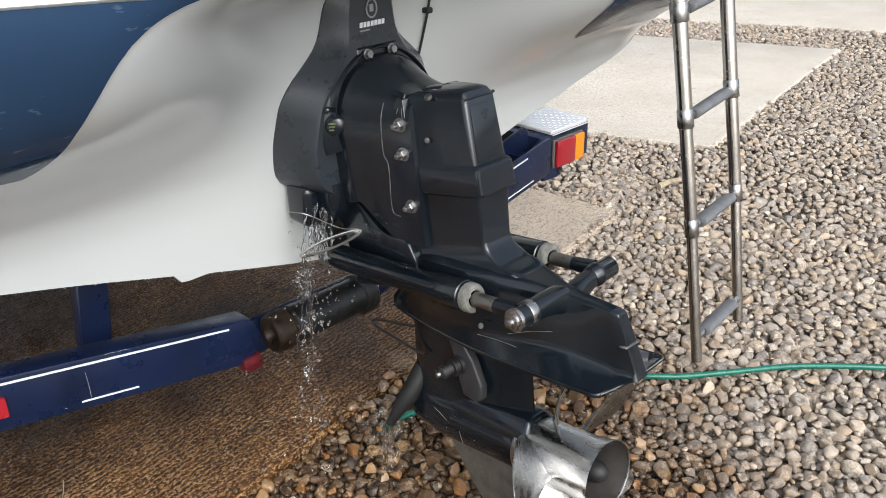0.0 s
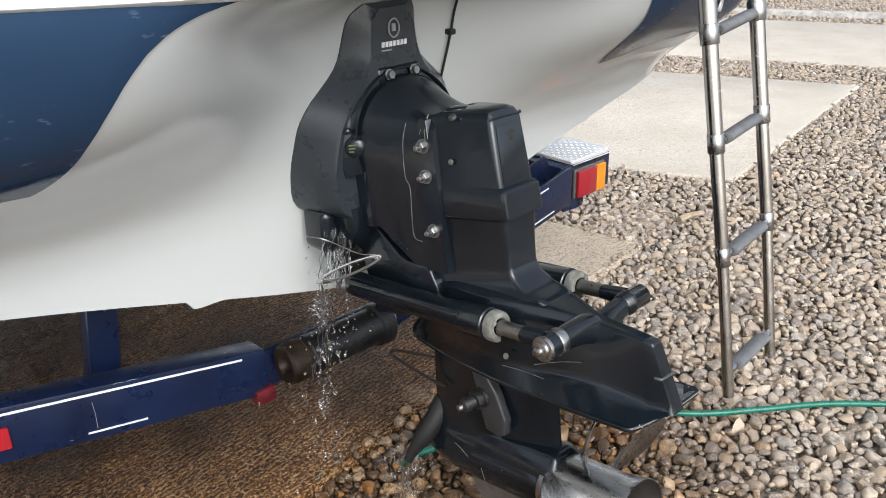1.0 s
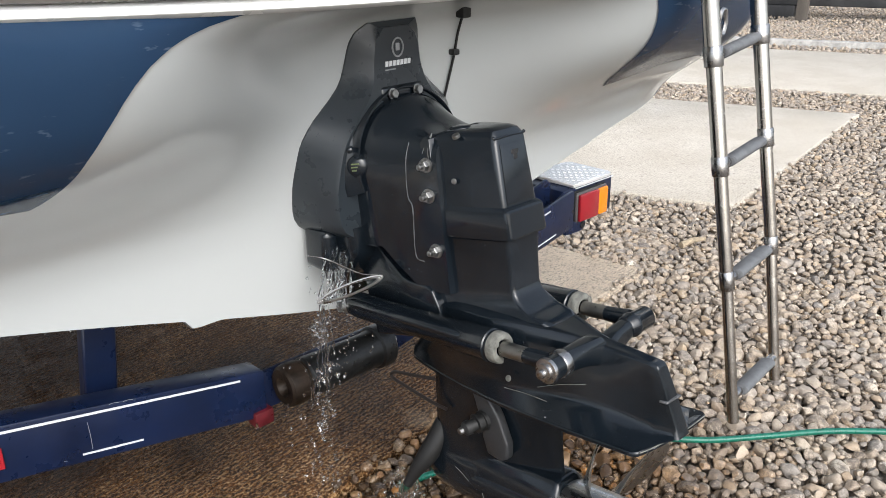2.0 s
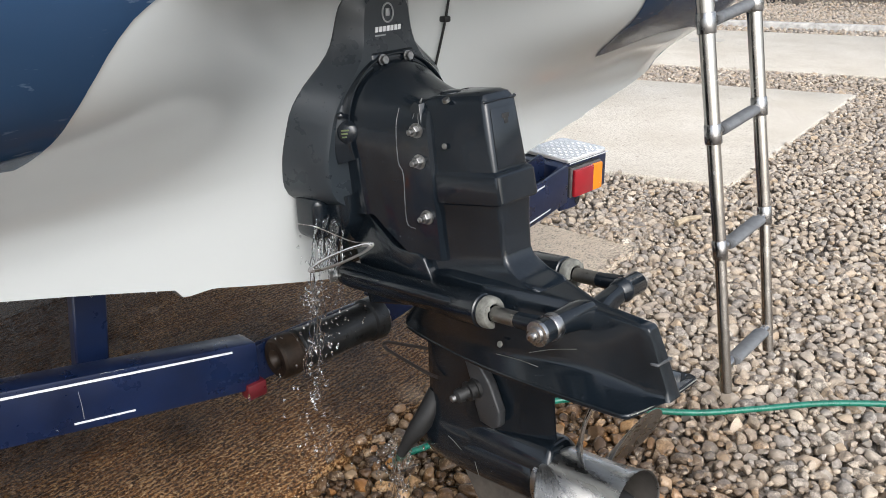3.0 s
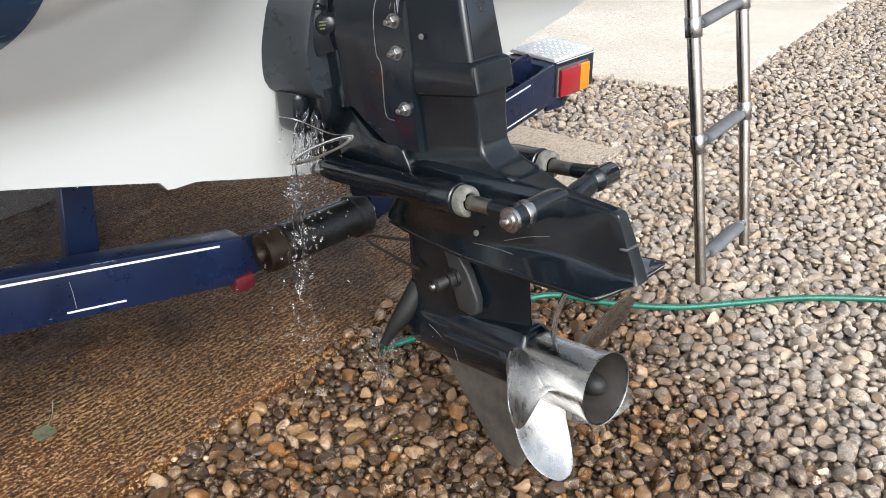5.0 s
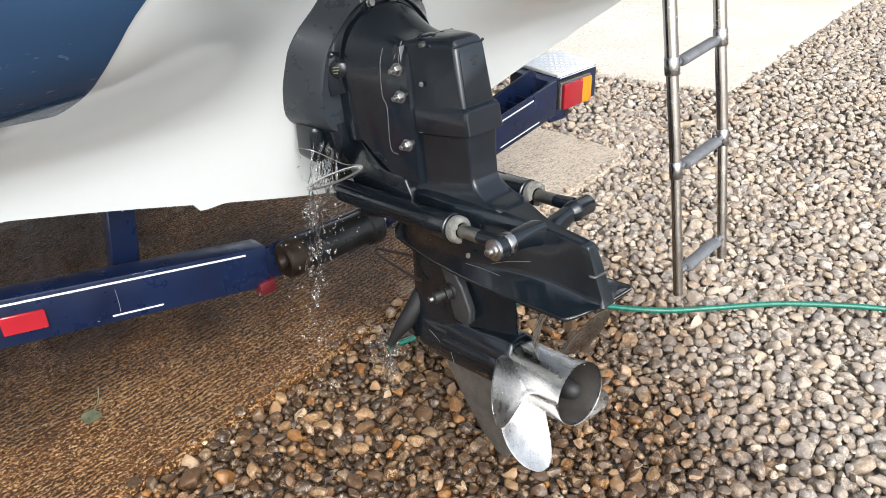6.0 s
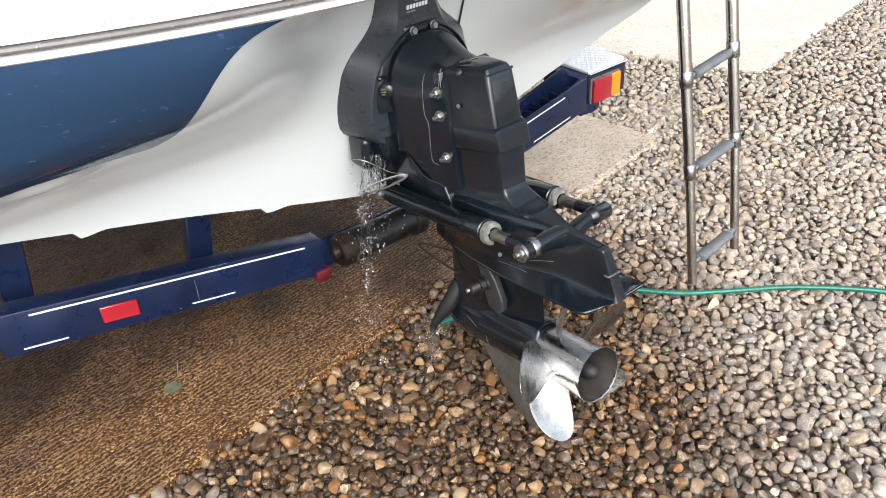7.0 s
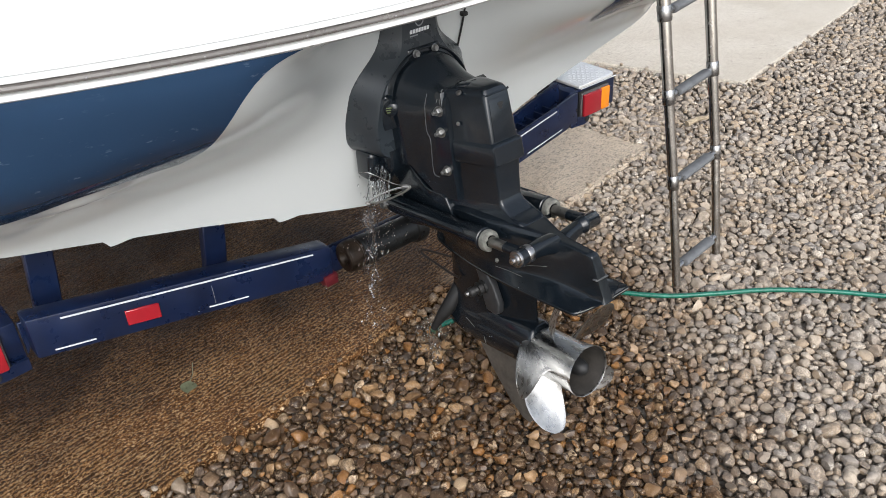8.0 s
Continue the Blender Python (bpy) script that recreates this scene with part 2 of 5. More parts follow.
def concrete(name, spots, tone=1.0):
    """Brushed concrete: tamped ridges, sandy grain, pits; soaked brown in the wet blots, with painted shade."""
    m, n, l, b = nodes_of(name)
    pos = coords(n, l)
    blot, sand, fine = noise_tex(n, l, pos, 2.2, 6), noise_tex(n, l, pos, 70, 5, 0.7), noise_tex(n, l, pos, 330, 3)
    dry = ramp(n, l, blot, [(0.3, (0.66 * tone, 0.590 * tone, 0.485 * tone)), (0.7, (0.85 * tone, 0.79 * tone, 0.69 * tone))])
    dry = mix(n, l, ramp(n, l, sand, [(0.35, 0.4), (0.52, 0.0)]), dry, (0.42, 0.37, 0.30))
    specks = noise_tex(n, l, pos, 150, 4, 0.7)
    dry = mix(n, l, ramp(n, l, specks, [(0.36, 0.6), (0.46, 0.0)]), dry, tuple(c * tone for c in (0.36, 0.32, 0.255)))
    dry = mix(n, l, ramp(n, l, specks, [(0.56, 0.0), (0.64, 0.5)]), dry, tuple(min(0.85, c * tone * 1.25) for c in (0.76, 0.71, 0.62)))
    wave = n.new("ShaderNodeTexWave")
    wave.bands_direction = "Y"
    wave.inputs["Scale"].default_value = 20.0
    wave.inputs["Distortion"].default_value, wave.inputs["Detail"].default_value, wave.inputs["Detail Scale"].default_value = 9.0, 7.0, 3.2
    wave.inputs["Detail Roughness"].default_value = 0.72
    turned_map = n.new("ShaderNodeMapping")
    turned_map.inputs["Rotation"].default_value = (0, 0, -radians(8.5))
    l.new(pos, turned_map.inputs["Vector"])
    l.new(turned_map.outputs["Vector"], wave.inputs["Vector"])
    crumbs = noise_tex(n, l, coords(n, l, 1.0, (0.5, 1.0, 1.0)), 115, 6, 0.75)
    height = mix(n, l, 0.8 if spots else 0.90, wave.outputs["Color"], crumbs)
    if spots:
        dry = mix(n, l, 1.0, dry, (1.30, 1.18, 1.08), "MULTIPLY")
        dry = mix(n, l, ramp(n, l, crumbs, [(0.39, 0.75), (0.48, 0.0)]), dry, (0.20, 0.175, 0.14))
        wet = wet_or_shade_mask(n, l, spots)
        soaked = ramp(n, l, blot, [(0.3, (0.094, 0.040, 0.013)), (0.5, (0.156, 0.070, 0.023)), (0.7, (0.234, 0.112, 0.040))])
        soaked = mix(n, l, ramp(n, l, sand, [(0.40, 0.55), (0.52, 0.0)]), soaked, (0.060, 0.034, 0.017))
        # broken ridges: shadow painted dark in the grooves, light painted pale on short worn crests
        dash = noise_tex(n, l, coords(n, l, 1.0, (0.20, 1.0, 1.0)), 66, 5, 0.75)
        bits = noise_tex(n, l, coords(n, l, 1.0, (0.75, 1.0, 1.0)), 170, 2, 0.6)
        level = mix(n, l, ramp(n, l, noise_tex(n, l, pos, 3.2, 4, 0.6), [(0.40, 0.85), (0.60, 0.62)]), wave.outputs["Color"], mix(n, l, 0.6, dash, bits))
        soaked = mix(n, l, ramp(n, l, level, [(0.38, 0.85), (0.46, 0.0)]), soaked, (0.042, 0.023, 0.010))
        soaked = mix(n, l, ramp(n, l, level, [(0.54, 0.0), (0.59, 0.52)]), soaked, (0.50, 0.315, 0.15))
        soaked = mix(n, l, ramp(n, l, bits, [(0.59, 0.0), (0.62, 0.65)]), soaked, (0.58, 0.43, 0.25))
        soaked = mix(n, l, ramp(n, l, bits, [(0.37, 0.8), (0.42, 0.0)]), soaked, (0.032, 0.018, 0.008))
        height = mix(n, l, 0.35, level, bits)
        # shade below boat, roller and drive, painted as darker blots of the soaked colour
        slab_shade = wet_or_shade_mask(n, l, [(-2.15, 0.42, 0.38), (-2.75, 0.60, 0.60), (-1.62, 0.40, 0.30), (-2.4, 1.2, 0.85), (-1.32, 0.22, 0.22), (-1.9, 0.12, 0.2), (-1.45, 0.0, 0.2), (-1.72, 0.10, 0.10), (-1.52, 0.12, 0.12), (-1.95, -0.03, 0.05)])
        soaked = mix(n, l, slab_shade, mix(n, l, 1.0, soaked, (1.15, 1.10, 1.04), "MULTIPLY"), mix(n, l, 1.0, soaked, (0.25, 0.22, 0.22), "MULTIPLY"))
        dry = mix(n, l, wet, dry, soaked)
        l.new(mix(n, l, wet, (0.8, 0.8, 0.8), ramp(n, l, fine, [(0.35, 0.18), (0.7, 0.42)])), b.inputs["Roughness"])
    else:
        dry = mix(n, l, ramp(n, l, height, [(0.40, 0.7), (0.5, 0.0)]), dry, (0.33, 0.285, 0.23))
        # faint damp patches and dark grit
        dry = mix(n, l, ramp(n, l, noise_tex(n, l, coords(n, l, 1.0, (1, 0.5, 1)), 0.9, 5, 0.6), [(0.52, 0.0), (0.66, 0.35)]), dry, (0.46, 0.40, 0.315))
        dry = mix(n, l, ramp(n, l, noise_tex(n, l, pos, 24, 2, 0.4), [(0.70, 0.0), (0.73, 0.7)]), dry, (0.25, 0.21, 0.17))
        b.inputs["Roughness"].default_value = 0.85
    b.inputs["Specular IOR Level"].default_value = 0.15 if spots else 0.3
    l.new(dry, b.inputs["Base Color"])
    bumped(n, l, b, mix(n, l, 0.2, height, fine), 1.0, 0.016 if spots else 0.005)
    return m


def water_material():
    m, n, l, b = nodes_of("clear_water")
    b.inputs["Base Color"].default_value = (0.96, 0.98, 1.0, 1)
    b.inputs["Roughness"].default_value = 0.02
    b.inputs["IOR"].default_value = 1.33
    b.inputs["Transmission Weight"].default_value = 1.0
    return m


WET_SPOTS = [(-0.35, 0.0, 0.62), (0.02, -0.4, 0.66), (0.42, -0.1, 0.5), (-0.25, -0.9, 0.62), (-0.9, -0.6, 0.65)]
PEBBLE = pebble_material()
SOIL = soil_material()
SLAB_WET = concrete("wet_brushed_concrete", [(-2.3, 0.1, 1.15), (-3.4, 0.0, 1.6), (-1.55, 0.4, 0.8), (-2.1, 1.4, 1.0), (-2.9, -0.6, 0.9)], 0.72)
SLAB_DRY = concrete("pale_brushed_concrete", [], 0.80)
WATER = water_material()


# ---- building helpers ----
BASE = {}


def thing(name, base, label, category, group="", kind=""):
    """An Empty at a thing's base, under which its parts hang."""
    ob = new(name)
    ob.location = base
    ob.empty_display_size = 0.1
    BASE[ob.name] = Vector(base)
    return tagged(ob, label, category, group, kind)


def finish(ob_name, bm, material, angle=38):
    me = bpy.data.meshes.new(ob_name)
    bmesh.ops.recalc_face_normals(bm, faces=bm.faces)
    bm.to_mesh(me)
    bm.free()
    for m in material if isinstance(material, (list, tuple)) else [material]:
        me.materials.append(m)
    me.polygons.foreach_set("use_smooth", [True] * len(me.polygons))
    me.set_sharp_from_angle(angle=radians(angle))
    return me


def part(name, bm, material, parent, label="", angle=38):
    """Links a bmesh, built in world coordinates, as one mesh under a thing or a part."""
    base = BASE[parent.name]
    bm.transform(Matrix.Translation(-base))
    ob = new(name, finish(name, bm, material, angle))
    ob.parent = parent
    BASE[ob.name] = base
    return tagged(ob, label)


def solid(name, bm, material, base, label, category, group="", kind="", angle=38):
    """A thing of one mesh, with its origin at its base."""
    bm.transform(Matrix.Translation(-Vector(base)))
    ob = new(name, finish(name, bm, material, angle))
    ob.location = base
    BASE[ob.name] = Vector(base)
    return tagged(ob, label, category, group, kind)


def loft(rings, bm=None, closed=True, cap=True):
    bm = bm or bmesh.new()
    made = [[bm.verts.new(p) for p in r] for r in rings]
    count = len(made[0])
    for a, b in zip(made, made[1:]):
        for i in range(count if closed else count - 1):
            j = (i + 1) % count
            bm.faces.new((a[i], a[j], b[j], b[i]))
    if cap and closed:
        bm.faces.new(made[0][::-1])
        bm.faces.new(made[-1])
    return bm


def frame_of(way):
    w = Vector(way).normalized()
    u = w.cross((0, 0, 1)) if abs(w.z) < 0.95 else w.cross((0, 1, 0))
    u.normalize()
    return u, w.cross(u), w


def turned(p0, way, profile, seg=24, bm=None, cap=True):
    """A turned body along a way from p0: profile of (distance, radius)."""
    u, v, w = frame_of(way)
    p0 = Vector(p0)
    rings = [[p0 + w * d + (u * math.cos(2 * math.pi * k / seg) + v * math.sin(2 * math.pi * k / seg)) * r for k in range(seg)] for d, r in profile]
    return loft(rings, bm, cap=cap)


def rod(p0, p1, r, seg=16, bm=None, edge=0.0):
    p0, p1 = Vector(p0), Vector(p1)
    d = (p1 - p0).length
    e = edge or r * 0.12
    return turned(p0, p1 - p0, [(0, r - e), (e, r), (d - e, r), (d, r - e)], seg, bm)


def smooth_path(points, steps=8):
    """Catmull-Rom through a few points."""
    pts = [Vector(p) for p in points]
    pts = [pts[0] * 2 - pts[1]] + pts + [pts[-1] * 2 - pts[-2]]
    out = []
    for a, b, c, d in zip(pts, pts[1:], pts[2:], pts[3:]):
        for k in range(steps):
            t = k / steps
            out.append(0.5 * ((2 * b) + (c - a) * t + (2 * a - 5 * b + 4 * c - d) * t * t + (3 * b - a - 3 * c + d) * t ** 3))
    out.append(pts[-2])
    return out


def tube(points, r, seg=10, bm=None, steps=8, closed=False):
    path = smooth_path(points, steps) if steps else [Vector(p) for p in points]
    rings, u = [], None
    for i, p in enumerate(path):
        w = (path[min(i + 1, len(path) - 1)] - path[max(i - 1, 0)]).normalized()
        if u is None:
            u = frame_of(w)[0]
        u = (u - w * u.dot(w)).normalized()
        v = w.cross(u)
        rr = r(i / (len(path) - 1)) if callable(r) else r
        rings.append([p + (u * math.cos(2 * math.pi * k / seg) + v * math.sin(2 * math.pi * k / seg)) * rr for k in range(seg)])
    return loft(rings, bm)


def block(lo, hi, edge=0.003, seg=2, m=None):
    """A box from corner to corner with rounded edges; m: a matrix put on it."""
    bm = bmesh.new()
    bmesh.ops.create_cube(bm, size=1.0)
    lo, hi = Vector(lo), Vector(hi)
    bmesh.ops.transform(bm, matrix=Matrix.Translation((lo + hi) / 2) @ Matrix.Diagonal((*(hi - lo), 1)), verts=bm.verts)
    if edge:
        bmesh.ops.bevel(bm, geom=bm.edges[:], offset=edge, segments=seg, affect="EDGES", profile=0.5)
    if m is not None:
        bm.transform(m)
    return bm


def prism(outline, place, a, b, edge=0.003, seg=2):
    """An outline of (u, v) pulled from a to b; place(u, v, w) gives the point."""
    bm = loft([[place(u, v, w) for u, v in outline] for w in (a, b)])
    if edge:
        bmesh.ops.recalc_face_normals(bm, faces=bm.faces)
        bmesh.ops.bevel(bm, geom=bm.edges[:], offset=edge, segments=seg, affect="EDGES", profile=0.5, clamp_overlap=True)
    return bm


def joined(*bms):
    """Puts several bmeshes of one part into one."""
    first = bms[0]
    for other in bms[1:]:
        me = bpy.data.meshes.new("joint")
        other.to_mesh(me)
        other.free()
        first.from_mesh(me)
        bpy.data.meshes.remove(me)
    return first


def hexagon(p, way, r, h, bm=None):
    return turned(p, way, [(0, r), (h * 0.8, r), (h, r * 0.86)], 6, bm)


def lerp_table(table, t):
    """Smooth reading of a table of (t, value)."""
    if t <= table[0][0]:
        return table[0][1]
    for (a, x), (b, y) in zip(table, table[1:]):
        if t <= b:
            k = (t - a) / (b - a)
            return x + (y - x) * k
    return table[-1][1]


def ease(t, a, b):
    k = min(1, max(0, (t - a) / (b - a)))
    return k * k * (3 - 2 * k)


# ---- ground ----
SLOPE = radians(8.5)
E1, E2 = Vector((math.cos(SLOPE), math.sin(SLOPE), 0)), Vector((-math.sin(SLOPE), math.cos(SLOPE), 0))


def slab(corner, ahead, along, material, name, label, top=0.0, turn=SLOPE, thick=0.12, skin=None, skew=None):
    """A cast slab: corner, then metres along E1 (negative: back) and along E2, with chipped edges."""
    rng = random.Random(len(name) + int(abs(corner[0]) * 100))
    other = turn if skew is None else skew
    e1, e2 = Vector((math.cos(turn), math.sin(turn), 0)), Vector((-math.sin(other), math.cos(other), 0))
    loop = []
    ends = [(0, 0), (ahead, 0), (ahead, along), (0, along)]
    for (a, b), (c, d) in zip(ends, ends[1:] + ends[:1]):
        steps = max(2, int(math.hypot(c - a, d - b) / 0.05))
        for k in range(steps):
            loop.append((a + (c - a) * k / steps + rng.uniform(-0.006, 0.006), b + (d - b) * k / steps + rng.uniform(-0.006, 0.006)))
    mid = (ahead / 2, along / 2)

    def ring(z, inset):
        return [Vector((0, 0, z)) + e1 * (u + (mid[0] - u) / max(1e-6, abs(mid[0] - u)) * min(inset, abs(mid[0] - u))) + e2 * (v + (mid[1] - v) / max(1e-6, abs(mid[1] - v)) * min(inset, abs(mid[1] - v))) for u, v in loop]
    bm = loft([ring(top - thick, 0), ring(top - 0.012, 0), ring(top - 0.003, 0.004), ring(top, 0.012)])
    if skin:
        u0, u1, v0, v1 = skin
        nu, nv = int((u1 - u0) / 0.005), int((v1 - v0) / 0.0036)
        grid = []
        for j in range(nv + 1):
            v = v0 + (v1 - v0) * j / nv
            row = []
            for i in range(nu + 1):
                u = u0 + (u1 - u0) * i / nu
                wander = 0.016 * noise.noise((u * 2.5, v * 5.0, 1.0)) + 0.009 * noise.noise((u * 16.0, v * 22.0, 2.0))
                ridge = math.sin((v + wander * 0.8) * 2 * math.pi / 0.0172)
                lump = noise.noise((u * 30.0, v * 85.0, 5.0)) + 0.9 * noise.noise((u * 85.0, v * 140.0, 9.0))
                worn = max(0.0, 0.5 + 0.9 * noise.noise((u * 7.0, v * 9.0, 7.0)))
                h = 0.0010 * ridge * worn + 0.0027 * lump * (0.6 + 0.4 * ridge * worn)
                edge = min(u - u0, u1 - u, v - v0, v1 - v)
                h = (h + 0.0035) * min(1, edge / 0.012) - 0.0015
                row.append(Vector((0, 0, top + h)) + e1 * u + e2 * v)
            grid.append(row)
        loft(grid, bm, closed=False)
    ob = new(name, finish(name, bm, material, 180 if skin else 50))
    ob.matrix_basis = Matrix.Translation((corner[0], corner[1], 0))
    return tagged(ob, label, "concrete slab", kind="structure")


def build_ground():
    bm = bmesh.new()
    v = [bm.verts.new((x, y, -0.05)) for x, y in ((-300, -300), (300, -300), (300, 300), (-300, 300))]
    bm.faces.new(v)
    tagged(new("ground", finish("ground", bm, SOIL)), "gravel bed reaching to the horizon", "ground", kind="structure")
    slab((1.70, 0.41), -6.0, 4.0, SLAB_WET, "pavement", "brushed concrete slab, soaked brown, shade under the boat painted in", top=0.002, skin=(-3.0, -0.008, 0.008, 1.5))
    slab((2.655, 0.54), 2.43, 5.0, SLAB_DRY, "pavement", "pale dry brushed concrete slab in gravel", top=0.006, skew=radians(20.5))
    slab((7.4, -3.0), 2.12, 12.0, SLAB_DRY, "road", "pale concrete path across the yard", top=0.006, turn=radians(21.5))
    slab((10.0, -2.45), 0.10, 12.0, surface("grey_kerb_concrete", (0.40, 0.385, 0.36), 0.85, spread=0.4, scale=14, grain=90, bump=0.5, distance=0.003), "kerb", "low grey concrete kerb beside gravel", top=0.04, turn=radians(21.5))


def inside(x, y, corner, ahead, along, turn=SLOPE, grow=0.0, skew=None):
    other = turn if skew is None else skew
    dx, dy = x - corner[0], y - corner[1]
    det = math.cos(turn) * math.cos(other) + math.sin(turn) * math.sin(other)
    u, v = (dx * math.cos(other) + dy * math.sin(other)) / det, (-dx * math.sin(turn) + dy * math.cos(turn)) / det
    return min(0, ahead) - grow < u < max(0, ahead) + grow and -grow < v < along + grow


def pebble_shapes(kinds, level):
    """A few worn stones, each an uneven ball of unit size: vertices and faces."""
    out = []
    for k in range(kinds):
        rng = random.Random(100 + k)
        bm = bmesh.new()
        bmesh.ops.create_icosphere(bm, subdivisions=level, radius=1.0)
        # two in three a broken flint, the rest worn round
        flint = k % 3 != 0
        cuts = [(Vector((rng.gauss(0, 1), rng.gauss(0, 1), rng.gauss(0, 1))).normalized(), rng.uniform(0.50, 0.80) if flint else rng.uniform(0.62, 0.90)) for _ in range(rng.randint(7, 11) if flint else rng.randint(4, 8))]
        shift = Vector((rng.uniform(0, 50), rng.uniform(0, 50), 0))
        for vert in bm.verts:
            p = vert.co * (1 + 0.22 * noise.noise(vert.co * 1.2 + shift) + 0.07 * noise.noise(vert.co * 2.8 + shift))
            for way, far in cuts:
                over = p.dot(way) - far
                if over > 0:
                    p -= way * over * (0.97 if flint else 0.85)
            vert.co = p
        bm.verts.index_update()
        out.append((np.array([vert.co[:] for vert in bm.verts]), np.array([[vert.index for vert in f.verts] for f in bm.faces])))
        bm.free()
    return out


def scatter(name, spots, level, kinds, label, seed):
    """One mesh of many stones; spots: rows of x, y, z, size."""
    rng = np.random.default_rng(seed)
    shapes = pebble_shapes(kinds, level)
    verts, faces, start = [], [], 0
    which = rng.integers(0, kinds, len(spots))
    for (x, y, z, s), k in zip(spots, which):
        vs, fs = shapes[k]
        size = s * np.array([rng.uniform(1.0, 1.35), rng.uniform(0.78, 1.02), rng.uniform(0.55, 0.85)])
        turn = np.array(Euler((rng.normal(0, 0.3), rng.normal(0, 0.3), rng.uniform(0, 6.28))).to_matrix())
        verts.append((vs * size) @ turn.T + (x, y, z))
        faces.append(fs + start)
        start += len(vs)
    verts, faces = np.concatenate(verts), np.concatenate(faces)
    me = bpy.data.meshes.new(name)
    me.vertices.add(len(verts))
    me.vertices.foreach_set("co", verts.astype(np.float32).ravel())
    me.loops.add(faces.size)
    me.loops.foreach_set("vertex_index", faces.astype(np.int32).ravel())
    me.polygons.add(len(faces))
    me.polygons.foreach_set("loop_start", np.arange(0, faces.size, 3, dtype=np.int32))
    me.polygons.foreach_set("use_smooth", np.ones(len(faces), dtype=bool))
    me.update(calc_edges=True)
    if level > 1:
        me.set_sharp_from_angle(angle=radians(31))
    me.materials.append(PEBBLE)
    return tagged(new(name, me), label, "gravel", kind="stuff")


def on_slab(x, y, grow=0.0):
    return (inside(x, y, (1.70, 0.41), -6.0, 4.0, grow=grow) or inside(x, y, (2.655, 0.54), 2.43, 5.0, grow=grow, skew=radians(20.5))
            or inside(x, y, (7.4, -3.0), 2.12, 12.0, radians(21.5), grow) or inside(x, y, (10.0, -2.45), 0.12, 12.0, radians(21.5), grow))


def pack(x0, x1, y0, y1, passes, keep, seed, lap=0.0, tight=0.84):
    """Stones laid side by side: the large ones first, then smaller ones into the gaps. passes: size, tries to the square metre."""
    rng = random.Random(seed)
    cell, grid, spots = 0.06, {}, []
    for size, tries in passes:
        for _ in range(int(tries * (x1 - x0) * (y1 - y0))):
            px, py = rng.uniform(x0, x1), rng.uniform(y0, y1)
            s = size * rng.uniform(0.82, 1.18)
            if not keep(px, py) or on_slab(px, py, -0.02 if size < 0.017 and rng.random() < lap else s * 0.25):
                continue
            i, j = int(px // cell), int(py // cell)
            if any(math.hypot(px - q[0], py - q[1]) < tight * (s + q[2]) for a in (-1, 0, 1) for b in (-1, 0, 1) for q in grid.get((i + a, j + b), ())):
                continue
            grid.setdefault((i, j), []).append((px, py, s))
            z = 0.010 * noise.noise((px * 2.2, py * 2.2, 0)) + rng.uniform(-0.006, 0.006) - 0.012 + (0.016 - s) * 0.45
            if on_slab(px, py, 0.004):
                z = 0.004 + s * 0.45
            spots.append((px, py, z, s))
    return spots


